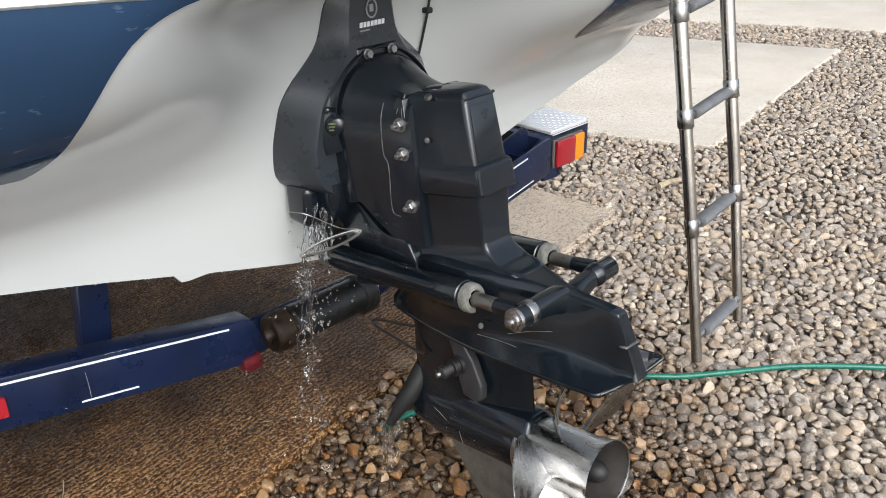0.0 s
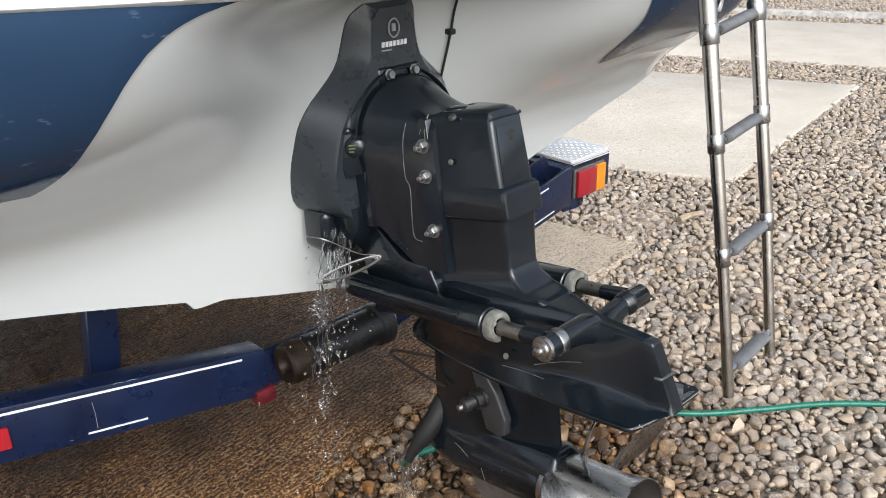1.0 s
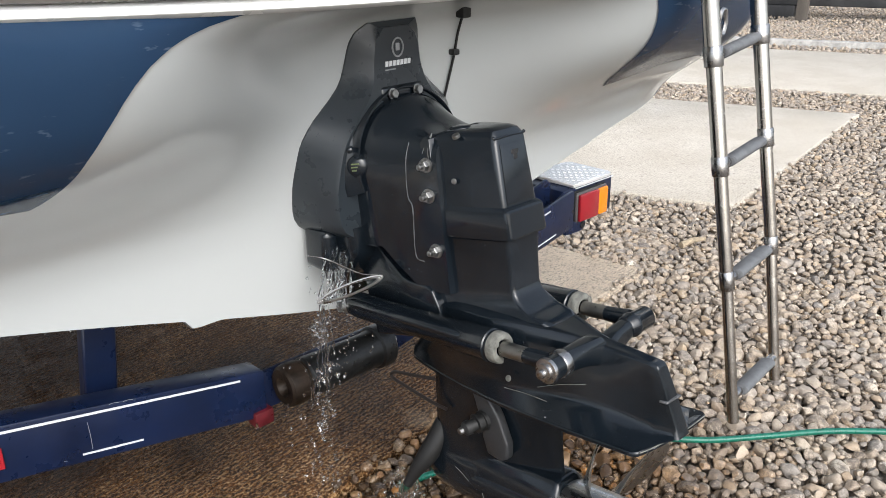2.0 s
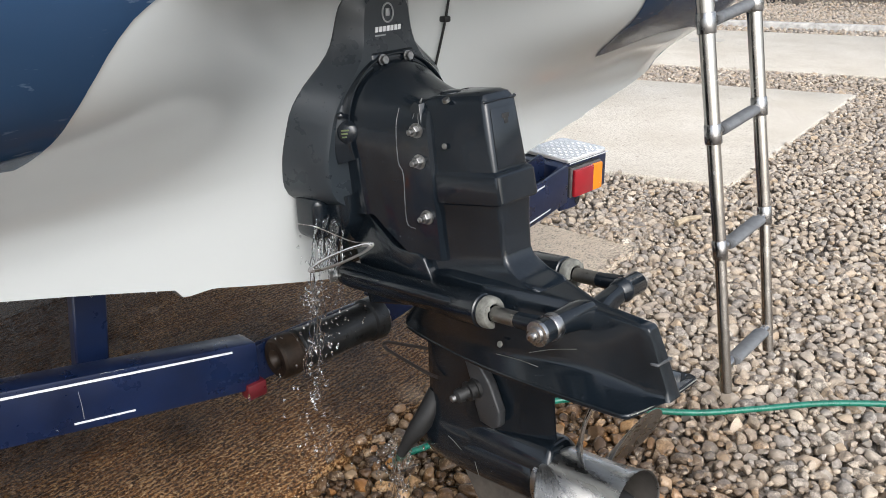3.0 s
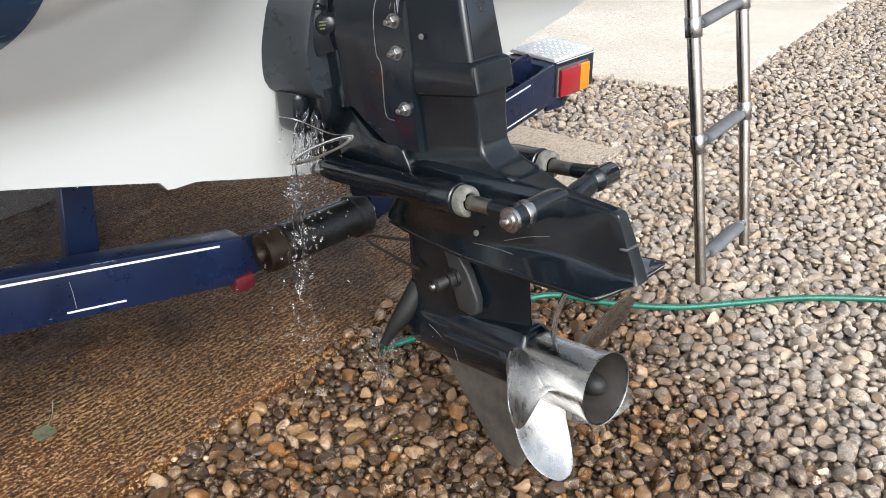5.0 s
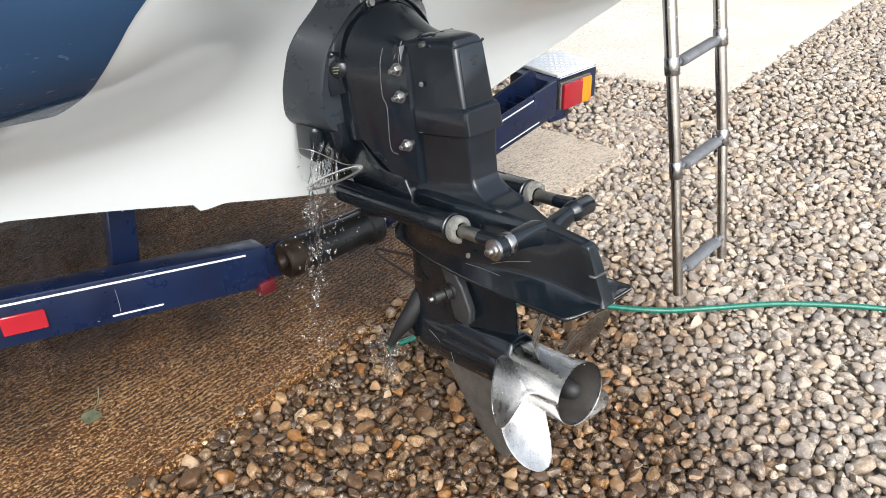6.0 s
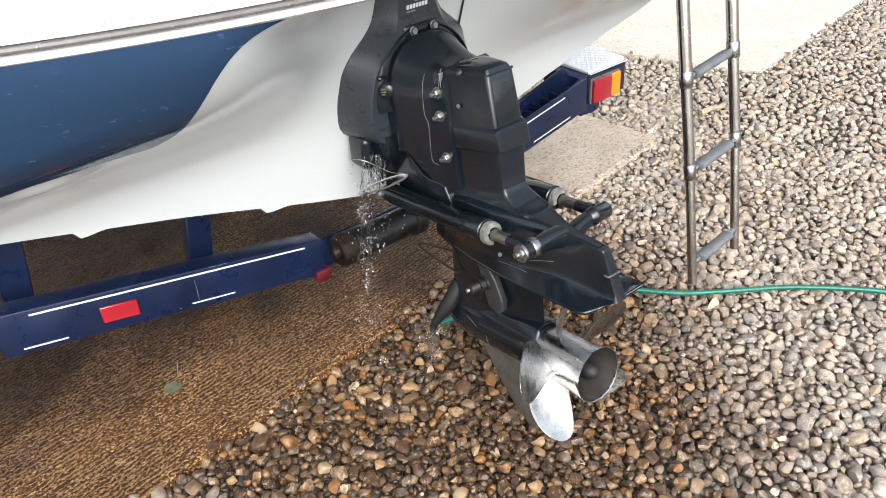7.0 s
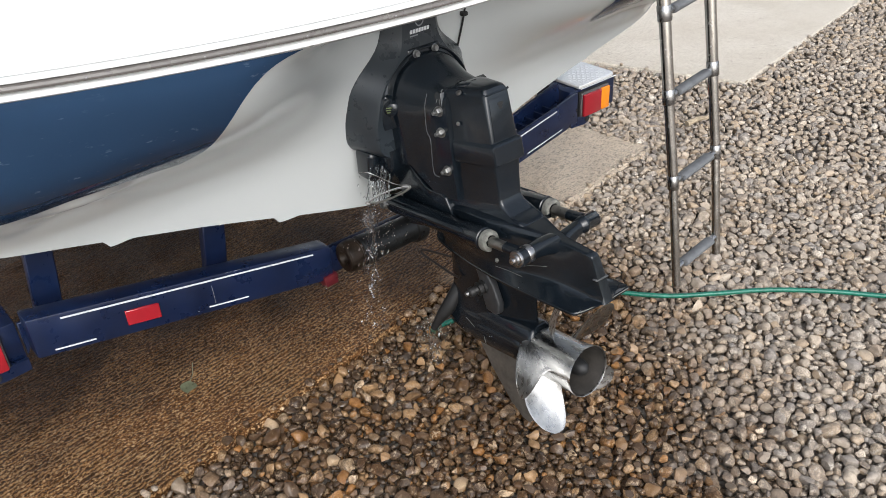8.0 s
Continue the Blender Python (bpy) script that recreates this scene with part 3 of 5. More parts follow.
def build_gravel():
    rng = random.Random(7)

    def shown(x, y):
        return y > 0.10 - 0.93 * (x + 1.26) and y > -1.5 + 0.5 * (x - 0.47) and y < 0.35 + 0.2 * x
    box = (-1.6, 2.1, -1.6, 0.8)
    near = pack(*box, [(0.0255, 130), (0.0205, 900), (0.0165, 3600), (0.0135, 6500), (0.0105, 9000)], shown, 21, 0.12)
    chips = [q for q in near if q[3] < 0.0125]
    near = [q for q in near if q[3] >= 0.0125]
    scatter("gravel_chips", chips, 1, 10, "small chips of stone between the pebbles", 4)
    for seed, drop in ((22, 0.013), (26, 0.027)):
        under = [(x, y, z - drop, r) for x, y, z, r in pack(*box, [(0.0185, 3500), (0.0145, 6500)], shown, seed, 0.0, 0.74)]
        scatter("gravel", under, 1, 10, "lower bed of brown and grey pebbles", seed)
    close = [q for q in near if -0.45 < q[0] < 0.75 and -1.05 < q[1] < -0.35][:300]
    taken = set(close)
    near = [q for q in near if q not in taken]
    bed = scatter("gravel", near, 3, 24, "rounded beige and brown river pebbles, wet and dark below the drive", 1)
    shapes = []
    for vs, fs in pebble_shapes(24, 2):
        me = bpy.data.meshes.new("pebble")
        me.from_pydata(vs.tolist(), [], fs.tolist())
        me.polygons.foreach_set("use_smooth", [True] * len(me.polygons))
        me.set_sharp_from_angle(angle=radians(31))
        me.materials.append(PEBBLE)
        shapes.append(me)
    for x, y, z, s in close:
        ob = new("pebble", rng.choice(shapes))
        ob.parent = bed
        ob.matrix_basis = Matrix.Translation((x, y, z)) @ Euler((rng.gauss(0, 0.3), rng.gauss(0, 0.3), rng.uniform(0, 6.28))).to_matrix().to_4x4() @ Matrix.Diagonal((s * rng.uniform(1.0, 1.35), s * rng.uniform(0.78, 1.02), s * rng.uniform(0.55, 0.85), 1))
    coarse = [(0.0235, 250), (0.019, 1700), (0.0155, 4600), (0.0115, 5000)]
    mid = pack(2.1, 5.6, -1.6, 4.2, coarse, lambda x, y: y > -1.3 + 0.25 * (x - 2) and y < 1.6 + 0.5 * (x - 2), 23)
    mid += pack(1.5, 2.1, 0.5, 1.8, coarse, lambda x, y: True, 24)
    scatter("gravel", [(x + 0.017, y + 0.009, z - 0.014, r) for x, y, z, r in mid if r > 0.013], 1, 16, "lower bed of dry pebbles", 6)
    scatter("gravel", mid, 2, 16, "dry beige and grey pebbles between concrete slabs", 2)
    rest = pack(-4.2, 2.1, -3.6, 0.8, [(0.026, 700), (0.021, 1600)], lambda x, y: not shown(x, y), 27)
    rest += pack(2.1, 5.6, -3.6, -0.3, [(0.026, 700), (0.021, 1600)], lambda x, y: y <= -1.3 + 0.25 * (x - 2), 28)
    scatter("gravel", rest, 1, 12, "dry beige pebbles of the yard round the boat", 8)
    far = pack(5.6, 9.6, -0.6, 8.0, [(0.030, 300), (0.024, 900)], lambda x, y: y > -0.5 + 0.3 * (x - 5.6), 25)
    far += pack(8.2, 13.2, 0.6, 6.5, [(0.023, 900)], lambda x, y: (x - 10.1) * math.cos(radians(21.5)) + (y + 2.45) * math.sin(radians(21.5)) > 0, 29)
    scatter("gravel", far, 1, 8, "dry pale pebbles of the yard, far off", 3)


build_ground()


# ---- the boat's stern ----
CENTRE_Y = [(0.45, 0.075), (0.6, 0.055), (0.75, 0.03), (0.95, -0.005), (1.05, -0.022), (1.13, -0.035), (1.165, -0.06), (1.19, -0.12), (1.21, -0.22), (1.225, -0.365)]
SIDE_Y = [(0.45, 0.12), (0.7, 0.095), (0.76, 0.09), (0.82, 0.07), (0.88, 0.015), (0.93, -0.055), (0.97, -0.115), (1.0, -0.17), (1.03, -0.222), (1.06, -0.266), (1.1, -0.312), (1.15, -0.354), (1.18, -0.372), (1.2, -0.379), (1.225, -0.383)]
HALF = 1.14


def keel_line(x):
    """Height of the hull's lower edge, with its two strakes."""
    a = abs(x)
    z = 0.533 + 0.224 * a + 0.028 * a * a
    for s in (0.40, 0.845):
        z -= (0.016 if x < 0 else 0.004) * ease(a, s - 0.07, s) * (1 if a < s else 0)
    return z


def chine_line(x):
    a = abs(x)
    return 0.975 + 0.02 * (a - 0.65) + 0.010 * ease(a, 0.68, 0.85) - 0.2 * max(0, a - 0.95)


def quarter(a, z):
    """Rounding of the corner between stern and side."""
    over = max(0, a - (0.99 + 0.05 * ease(z, 1.0, 1.22)))
    return (0.35 - math.sqrt(max(0.0036, 0.1225 - over * over))) * ease(z, 0.70, 0.92)


def soft_table(table, z):
    """Reading of a table, softened over some 5 cm."""
    return sum(w * lerp_table(table, z + d) for d, w in ((-0.024, 0.12), (-0.012, 0.23), (0, 0.3), (0.012, 0.23), (0.024, 0.12)))


def stern_y(x, z):
    """How far forward the stern's skin lies at a place across and up."""
    a = abs(x)
    k = ease(a, 0.05, 0.66)
    y = soft_table(CENTRE_Y, z) * (1 - k) + soft_table(SIDE_Y, z) * k
    y += 0.10 * a * a * ease(z, 0.95, 1.2) + quarter(a, z)
    # ledge below the blue sides, fading towards the middle
    d = z - (chine_line(x) - 0.035)
    y -= 0.030 * ease(a, 0.70, 0.98) * (1 - ease(a, 0.90, 1.06)) * math.exp(-(d / 0.022) ** 2)
    y += 0.022 * ease(a, 0.70, 0.98) * (1 - ease(a, 0.90, 1.06)) * math.exp(-((d + 0.06) / 0.03) ** 2)
    return y


RAIL_Z = 1.228


def rail_z(x):
    return RAIL_Z + 0.031 * x * x


def rail_y(x):
    return -0.38 + 0.1 * x * x + quarter(abs(x), 1.3)


S_EDGE = [(0.96, 0.725), (0.976, 0.710), (0.986, 0.698), (1.0, 0.688), (1.02, 0.678), (1.04, 0.671), (1.06, 0.666), (1.08, 0.659), (1.10, 0.652), (1.12, 0.643), (1.14, 0.634), (1.16, 0.622), (1.18, 0.606), (1.20, 0.581), (1.21, 0.564), (1.218, 0.546), (1.226, 0.524), (1.235, 0.485), (1.24, 0.40)]


def build_boat():
    boat = thing("boat", (0, 0.6, 0.53), "grey-white motor cruiser with navy blue sides, resting on a trailer", "boat")
    nx, nz = 160, 60
    rows = []
    for j in range(nz + 1):
        row = []
        for i in range(nx + 1):
            x = -HALF + 2 * HALF * i / nx
            z = keel_line(x) + (rail_z(x) - keel_line(x)) * j / nz
            row.append((x, stern_y(x, z), z))
        rows.append(row)
    bm = loft(rows, closed=False)
    # skin turned forward at the lower edge, so that the shell has depth
    low = [[(x, stern_y(x, keel_line(x)) + d, keel_line(x) + u) for x in [-HALF + 2 * HALF * i / nx for i in range(nx + 1)]] for d, u in ((0, 0), (0.012, -0.003), (0.05, -0.002), (0.6, 0.0), (2.4, 0.0), (4.2, 0.25))]
    loft(low, bm, closed=False)
    part("transom", bm, GEL_GREY, boat, "grey-white gelcoat transom with two strakes", 60)
    for side in (-1, 1):
        bm = bmesh.new()
        rings = []
        for j in range(50):
            t = j / 49
            row = []
            for i in range(41):
                k = i / 40
                # from the S-shaped edge out to the quarter
                z0 = 0.976 + (1.24 - 0.976) * t
                xin = lerp_table(S_EDGE, z0) - (0.065 + 0.025 * ease(z0, 0.98, 1.06) if side > 0 else 0.0)
                a = xin + (HALF - xin) * k
                lo = chine_line(a) - (0.03 * (1 - ease(a, 0.62, 0.82)) if side > 0 else 0.0)
                z = lo + (rail_z(a) - 0.002 - lo) * t
                row.append((side * a, stern_y(side * a, z) - 0.004, z))
            rings.append(row)
        loft(rings, bm, closed=False)
        bmesh.ops.solidify(bm, geom=bm.faces[:], thickness=0.003)
        part("side_panel", bm, GEL_BLUE, boat, "navy blue gelcoat side with an S-shaped edge", 50)
        # hull side running forward from the stern's edge
        rings = []
        for y in (0.0, 0.3, 0.8, 2.0, 3.2, 4.6):
            row = []
            for k in range(13):
                t = k / 12
                z = keel_line(HALF) + (rail_z(HALF) - keel_line(HALF)) * t
                flare = 0.05 * t * ease(y, 0.0, 0.6)
                w = HALF * (1 - (max(0, y - 1.5) / 4.2) ** 2 * 0.9) + flare
                row.append((side * w, stern_y(HALF, z) * (1 - ease(y, 0.0, 0.9)) + y, z + y * 0.01 * (1 - t)))
            rings.append(row)
        part("hull_side", loft(rings, closed=False), GEL_BLUE, boat, "navy blue hull side", 60)

    # plain deck closing the hull ahead of the platform
    rings = []
    for y in (0.30, 0.8, 1.6, 2.4, 3.2, 4.0, 4.6):
        w = (HALF + 0.05) * (1 - (max(0, y - 1.5) / 4.2) ** 2 * 0.9)
        top = rail_z(HALF) + 0.02
        rings.append([(-w, y, top), (-w * 0.5, y, top + 0.05), (0, y, top + 0.07), (w * 0.5, y, top + 0.05), (w, y, top), (w, y, top - 0.03), (-w, y, top - 0.03)])
    part("deck", loft(rings), WHITE_GEL, boat, "white gelcoat deck", 50)

    def moulding(profile):
        rings = []
        for i in range(61):
            x = -HALF - 0.02 + 2 * (HALF + 0.02) * i / 60
            rings.append([(x, rail_y(x) + dy, rail_z(x) + dz) for dy, dz in profile])
        return loft(rings)
    part("lower_lip", moulding([(0.06, -0.006), (-0.004, -0.006), (-0.012, 0.0), (-0.012, 0.008), (-0.004, 0.014), (0.06, 0.014)]), WHITE_GEL, boat, "white moulded lip under the rubbing strip")
    part("rub_rail", moulding([(0.05, 0.0145), (-0.012, 0.0145), (-0.018, 0.0165), (-0.020, 0.021), (-0.018, 0.0255), (-0.012, 0.0275), (0.05, 0.0275)]), RAIL_GREY, boat, "grey rubbing strip with white edges")
    part("upper_lip", moulding([(0.06, 0.028), (-0.010, 0.028), (-0.015, 0.0300), (-0.0155, 0.0330), (-0.012, 0.0365), (-0.004, 0.0385), (0.06, 0.0385)]), WHITE_GEL, boat, "white moulded lip over the rubbing strip")
    part("joint_line", moulding([(0.06, 0.0387), (-0.0030, 0.0387), (-0.0040, 0.0393), (-0.0030, 0.0399), (0.06, 0.0399)]), JOINT_GREY, boat, "thin grey joint under the platform")
    # white bathing platform above the strip
    rings = []
    for i in range(61):
        x = -HALF - 0.02 + 2 * (HALF + 0.02) * i / 60
        y, z = rail_y(x), rail_z(x)
        rings.append([(x, y + 0.03, z + 0.0400), (x, y - 0.004, z + 0.0401), (x, y - 0.0045, z + 0.044), (x, y + 0.002, z + 0.052), (x, y + 0.02, z + 0.062), (x, y + 0.06, z + 0.070), (x, y + 0.4, z + 0.085), (x, y + 0.75, z + 0.095), (x, y + 0.78, z + 0.12), (x, y + 0.82, z + 0.6), (x, y + 0.86, z + 0.6), (x, y + 0.86, z + 0.045)])
    part("bathing_platform", loft(rings), WHITE_GEL, boat, "white gelcoat bathing platform and bulwark", 45)
    screws = []
    for x in [-1.1 + 0.2 * k for k in range(12)]:
        p = Vector((x, rail_y(x) - 0.0195, rail_z(x) + 0.021))
        screws.append(turned(p, (0, -1, 0), [(0, 0.0025), (0.0008, 0.0025), (0.0015, 0.0015)], 10))
    for s in screws:
        part("screw", s, BOLT, boat, "stainless screw head in the strip")
    return boat


# ---- the stern drive ----
TRIM = Matrix.Translation((0.005, -0.10, 0.85)) @ Matrix.Rotation(radians(-8), 4, "X")


def D(x, y, z):
    """From the drive's own axes (trimmed up 8 degrees) to the world."""
    return TRIM @ Vector((x, y, z))


def drive_part(name, bm, material, parent, label="", angle=38):
    bm.transform(TRIM)
    return part(name, bm, material, parent, label, angle)


def plan_ring(z, yf, yr, wf, wr, r=0.018, n=5, bow=0.0):
    """A level section: front and rear edges, half widths there, rounded corners."""
    out = []
    quad = [(wf, yf), (-wf, yf), (-wr, yr), (wr, yr)]
    for k in range(4):
        p, q, s = Vector(quad[k - 1]), Vector(quad[k]), Vector(quad[(k + 1) % 4])
        a, b = (p - q), (s - q)
        ra, rb = min(r, a.length * 0.45), min(r, b.length * 0.45)
        a, b = q + a.normalized() * ra, q + b.normalized() * rb
        for i in range(n + 1):
            t = i / n
            c = a * (1 - t) ** 2 + q * 2 * t * (1 - t) + b * t * t
            out.append((c.x, c.y, z + bow * (1 - (c.x / max(wf, 1e-6)) ** 2)))
    return out


def fair(rings, steps=4):
    """More sections between the given ones, faired lengthwise."""
    rails = [smooth_path(rail, steps) for rail in zip(*rings)]
    return [list(ring) for ring in zip(*rails)]


def cover_ring(table, y_of, n=26):
    """A closed outline across the stern: table of (z, half width) from top to bottom."""
    z0, z1 = table[0][0], table[-1][0]
    zs = [z0 + (z1 - z0) * k / (n - 1) for k in range(n)]
    left = [(-lerp_table(table[::-1], z), z) for z in zs]
    right = [(-x, z) for x, z in left[::-1]]
    return [(x, y_of(x, z), z) for x, z in left + right]


def smooth_table(table, n=40, rounds=3):
    """The table resampled and softened, ends kept."""
    t0, t1 = table[0][0], table[-1][0]
    up = table if t1 > t0 else table[::-1]
    ts = [up[0][0] + (up[-1][0] - up[0][0]) * k / n for k in range(n + 1)]
    vs = [lerp_table(up, t) for t in ts]
    for _ in range(rounds):
        vs = [vs[0]] + [(vs[i - 1] + 2 * vs[i] + vs[i + 1]) / 4 for i in range(1, n)] + [vs[-1]]
    rows = list(zip(ts, vs))
    return rows if t1 > t0 else rows[::-1]


def build_drive():
    drive = thing("stern_drive", (0, -0.35, 0.0), "black stern drive with polished steel propeller, bolted to the transom", "stern drive")

    # housing on the transom
    back = smooth_table([(1.158, 0.058), (1.152, 0.073), (1.14, 0.081), (1.05, 0.100), (1.025, 0.124), (0.99, 0.168), (0.95, 0.192), (0.86, 0.197), (0.79, 0.190), (0.755, 0.165), (0.74, 0.12)], rounds=2)
    front = smooth_table([(1.148, 0.036), (1.141, 0.050), (1.13, 0.057), (1.055, 0.066), (1.02, 0.085), (0.98, 0.125), (0.94, 0.150), (0.86, 0.170), (0.79, 0.165), (0.765, 0.14), (0.75, 0.10)], rounds=2)
    rim = [(z, w - 0.006) for z, w in front]
    rings = [cover_ring(back, lambda x, z: stern_y(x, z) + 0.03), cover_ring(back, lambda x, z: stern_y(x, z) - 0.004),
             cover_ring(front, lambda x, z: -0.078 + 0.008 * ease(z, 1.0, 1.1)), cover_ring(rim, lambda x, z: -0.085 + 0.010 * ease(z, 1.0, 1.1)),
             cover_ring([(z, max(0.02, w - 0.03)) for z, w in front], lambda x, z: -0.083 + 0.008 * ease(z, 1.02, 1.08))]
    housing = part("transom_housing", loft(rings), BLACK_SATIN, drive, "smooth black housing on the transom", 32)
    # emblem and lettering as plain shapes
    ring_pts = [(0.001 + 0.013 * math.cos(a), -0.0765, 1.110 + 0.017 * math.sin(a)) for a in [2 * math.pi * k / 24 for k in range(25)]]
    part("emblem", joined(tube(ring_pts, 0.0018, 6, steps=0), block((-0.004, -0.078, 1.104), (0.005, -0.074, 1.118), 0.001)), PRINT_GREY, housing, "grey oval emblem")
    for k in range(7):
        x = -0.031 + 0.0092 * k
        bm = prism([(0, 0), (0.0066, 0), (0.0080, 0.0095), (0.0014, 0.0095)], lambda u, v, w: (x + u, w, 1.077 + v), -0.0772, -0.0745, 0)
        part("letter_bar", bm, PRINT_WHITE, housing, "white printed bar")
    part("letter_bar", block((-0.031, -0.0772, 1.0695), (-0.006, -0.0745, 1.072), 0), PRINT_GREY, housing, "small grey printed bar")

    # lugs under the housing, where the cooling water runs out
    part("lower_lug", block((-0.172, -0.045, 0.688), (-0.134, 0.03, 0.778), 0.016, 4), BLACK, drive, "black lug below the housing")
    foot = []
    for z, w, y in ((0.785, 0.150, -0.088), (0.735, 0.146, -0.088), (0.705, 0.136, -0.070), (0.675, 0.124, -0.045), (0.64, 0.113, -0.020), (0.605, 0.100, 0.0), (0.595, 0.085, 0.01)):
        foot.append(plan_ring(z, 0.09, y, w, w - 0.012, 0.02))
    part("gimbal_foot", loft(fair(foot, 3)), BLACK, drive, "black foot of the gimbal housing", 50)

    # swivel ring: a proud arch round the bell housing
    def arch(r, y, wide=0.0):
        pts = []
        for k in range(65):
            a = math.pi * (-0.10 + 1.20 * k / 64)
            pts.append((-(r + wide) * math.cos(a), y, 0.05 + r * math.sin(a) * (1.04 if math.sin(a) > 0 else 1.0)))
        return pts
    rings = []
    for y, r in ((0.06, 0.154), (0.014, 0.153), (0.008, 0.148), (-0.001, 0.141), (-0.005, 0.136), (-0.012, 0.134), (-0.0145, 0.1325), (-0.0145, 0.1305), (-0.011, 0.128), (0.06, 0.126)):
        rings.append(arch(r, y))
    bm = bmesh.new()
    loft([list(p) for p in zip(*rings)], bm)
    bm.normal_update()
    drive_part("swivel_ring", bm, BLACK_DULL, drive, "black swivel ring", 40)
    part_top = joined(block((-0.054, -0.010, 0.165), (0.054, 0.03, 0.194), 0.007, 3))
    drive_part("ring_head", part_top, BLACK_DULL, drive, "black head of the swivel ring")
    for x in (-0.031, 0.031):
        bolt = hexagon(Vector((x, -0.0155, 0.178)), (0, -1, 0), 0.0088, 0.008)
        drive_part("bolt", joined(turned((x, -0.0138, 0.178), (0, -1, 0), [(0, 0.0105), (0.002, 0.0105)], 18), bolt), BOLT, drive, "steel hexagon bolt")

    # bell housing: a rounded shield, drawn aft into the flange
    def shield(y, r, zc, low, wl, power=2.0):
        pts = []
        for k in range(33):
            a = math.pi * k / 32
            c, d = math.cos(a), math.sin(a)
            pts.append((-r * math.copysign(abs(c) ** (2 / power), c), y, zc + r * abs(d) ** (2 / power)))
        for k in range(1, 9):
            t = k / 8
            pts.append((r + (wl - r) * t, y, zc + (low - zc) * t))
        for k in range(1, 8):
            t = k / 8
            pts.append((wl - 2 * wl * t, y, low - 0.015 * math.sin(math.pi * t)))
        for k in range(0, 8):
            t = k / 8
            pts.append((-wl + (wl - r) * t, y, low + (zc - low) * t))
        return pts
    rings = [shield(0.05, 0.126, 0.05, -0.10, 0.112), shield(-0.006, 0.126, 0.05, -0.10, 0.112), shield(-0.022, 0.122, 0.05, -0.10, 0.108), shield(-0.043, 0.112, 0.045, -0.13, 0.098, 2.1), shield(-0.075, 0.099, 0.035, -0.16, 0.091, 2.6), shield(-0.10, 0.0905, 0.029, -0.18, 0.086, 3.4), shield(-0.125, 0.084, 0.027, -0.18, 0.082, 4.2), shield(-0.152, 0.0785, 0.026, -0.18, 0.0785, 4.6), shield(-0.162, 0.0765, 0.025, -0.18, 0.0775, 4.6)]
    drive_part("bell_housing", loft(rings[:1] + fair(rings[1:], 5)), BLACK_DULL, drive, "domed black bell housing", 60)
    # lower cheek of the bell housing, with its sloping rib
    for s in (-1, 1):
        cheek = prism([(0.06, -0.072), (0.041, -0.090), (-0.042, -0.162), (-0.062, -0.168), (-0.112, -0.170), (-0.124, -0.178), (-0.137, -0.206), (-0.15, -0.27), (0.06, -0.30), (0.085, -0.14)], lambda u, v, w: (w * s, u, v), 0.03, 0.0885, 0.004, 3)
        drive_part("cheek", cheek, BLACK, drive, "black cheek with a sloping edge")

    # upper gear housing and leg
    rings = [plan_ring(0.1165, -0.180, -0.240, 0.030, 0.018, 0.016, bow=0.003), plan_ring(0.1150, -0.165, -0.256, 0.048, 0.028, 0.016, bow=0.003), plan_ring(0.1115, -0.153, -0.266, 0.059, 0.034, 0.015, bow=0.002),
             plan_ring(0.1060, -0.146, -0.270, 0.0655, 0.0365, 0.012), plan_ring(0.098, -0.142, -0.273, 0.0685, 0.0385, 0.010), plan_ring(-0.016, -0.13, -0.284, 0.0735, 0.043, 0.009),
             plan_ring(-0.020, -0.13, -0.292, 0.0755, 0.0465, 0.009), plan_ring(-0.024, -0.13, -0.2955, 0.0765, 0.048, 0.009), plan_ring(-0.068, -0.13, -0.2985, 0.077, 0.049, 0.009),
             plan_ring(-0.072, -0.13, -0.2965, 0.076, 0.048, 0.009), plan_ring(-0.076, -0.13, -0.286, 0.074, 0.041, 0.009), plan_ring(-0.12, -0.12, -0.284, 0.073, 0.038, 0.009),
             plan_ring(-0.165, -0.11, -0.283, 0.074, 0.037, 0.009), plan_ring(-0.176, -0.105, -0.286, 0.075, 0.0375, 0.009), plan_ring(-0.184, -0.10, -0.292, 0.076, 0.038, 0.010), plan_ring(-0.203, -0.09, -0.317, 0.078, 0.041, 0.011), plan_ring(-0.208, -0.085, -0.328, 0.079, 0.043, 0.013), plan_ring(-0.214, -0.08, -0.352, 0.08, 0.043, 0.018), plan_ring(-0.23, -0.06, -0.375, 0.080, 0.034, 0.018), plan_ring(-0.27, -0.04, -0.385, 0.078, 0.034, 0.018)]
    upper = drive_part("gear_housing", loft(rings), BLACK_DULL, drive, "tall black gear housing", 30)
    # raised panel, top lip and slot on the rear face
    tilt = Matrix.Translation((0, -0.2785, 0.040)) @ Matrix.Rotation(radians(-5.5), 4, "X")
    panel = prism([(-0.030, 0.050), (0.030, 0.050), (0.034, -0.053), (-0.034, -0.053)], lambda u, v, w: tuple(tilt @ Vector((u, w, v))), -0.0022, 0.004, 0.0012, 2)
    drive_part("rear_panel", panel, BLACK_DULL, upper, "raised rear panel")
    slot = joined(block((-0.009, -0.0035, -0.004), (0.009, 0.003, 0.004), 0.001, 1, tilt @ Matrix.Translation((0.003, 0, 0.034))), block((-0.005, -0.0034, -0.013), (0.005, 0.003, -0.003), 0.001, 1, tilt @ Matrix.Translation((0.003, 0, 0.034))))
    drive_part("slot", slot, RUBBER, upper, "dark slot")
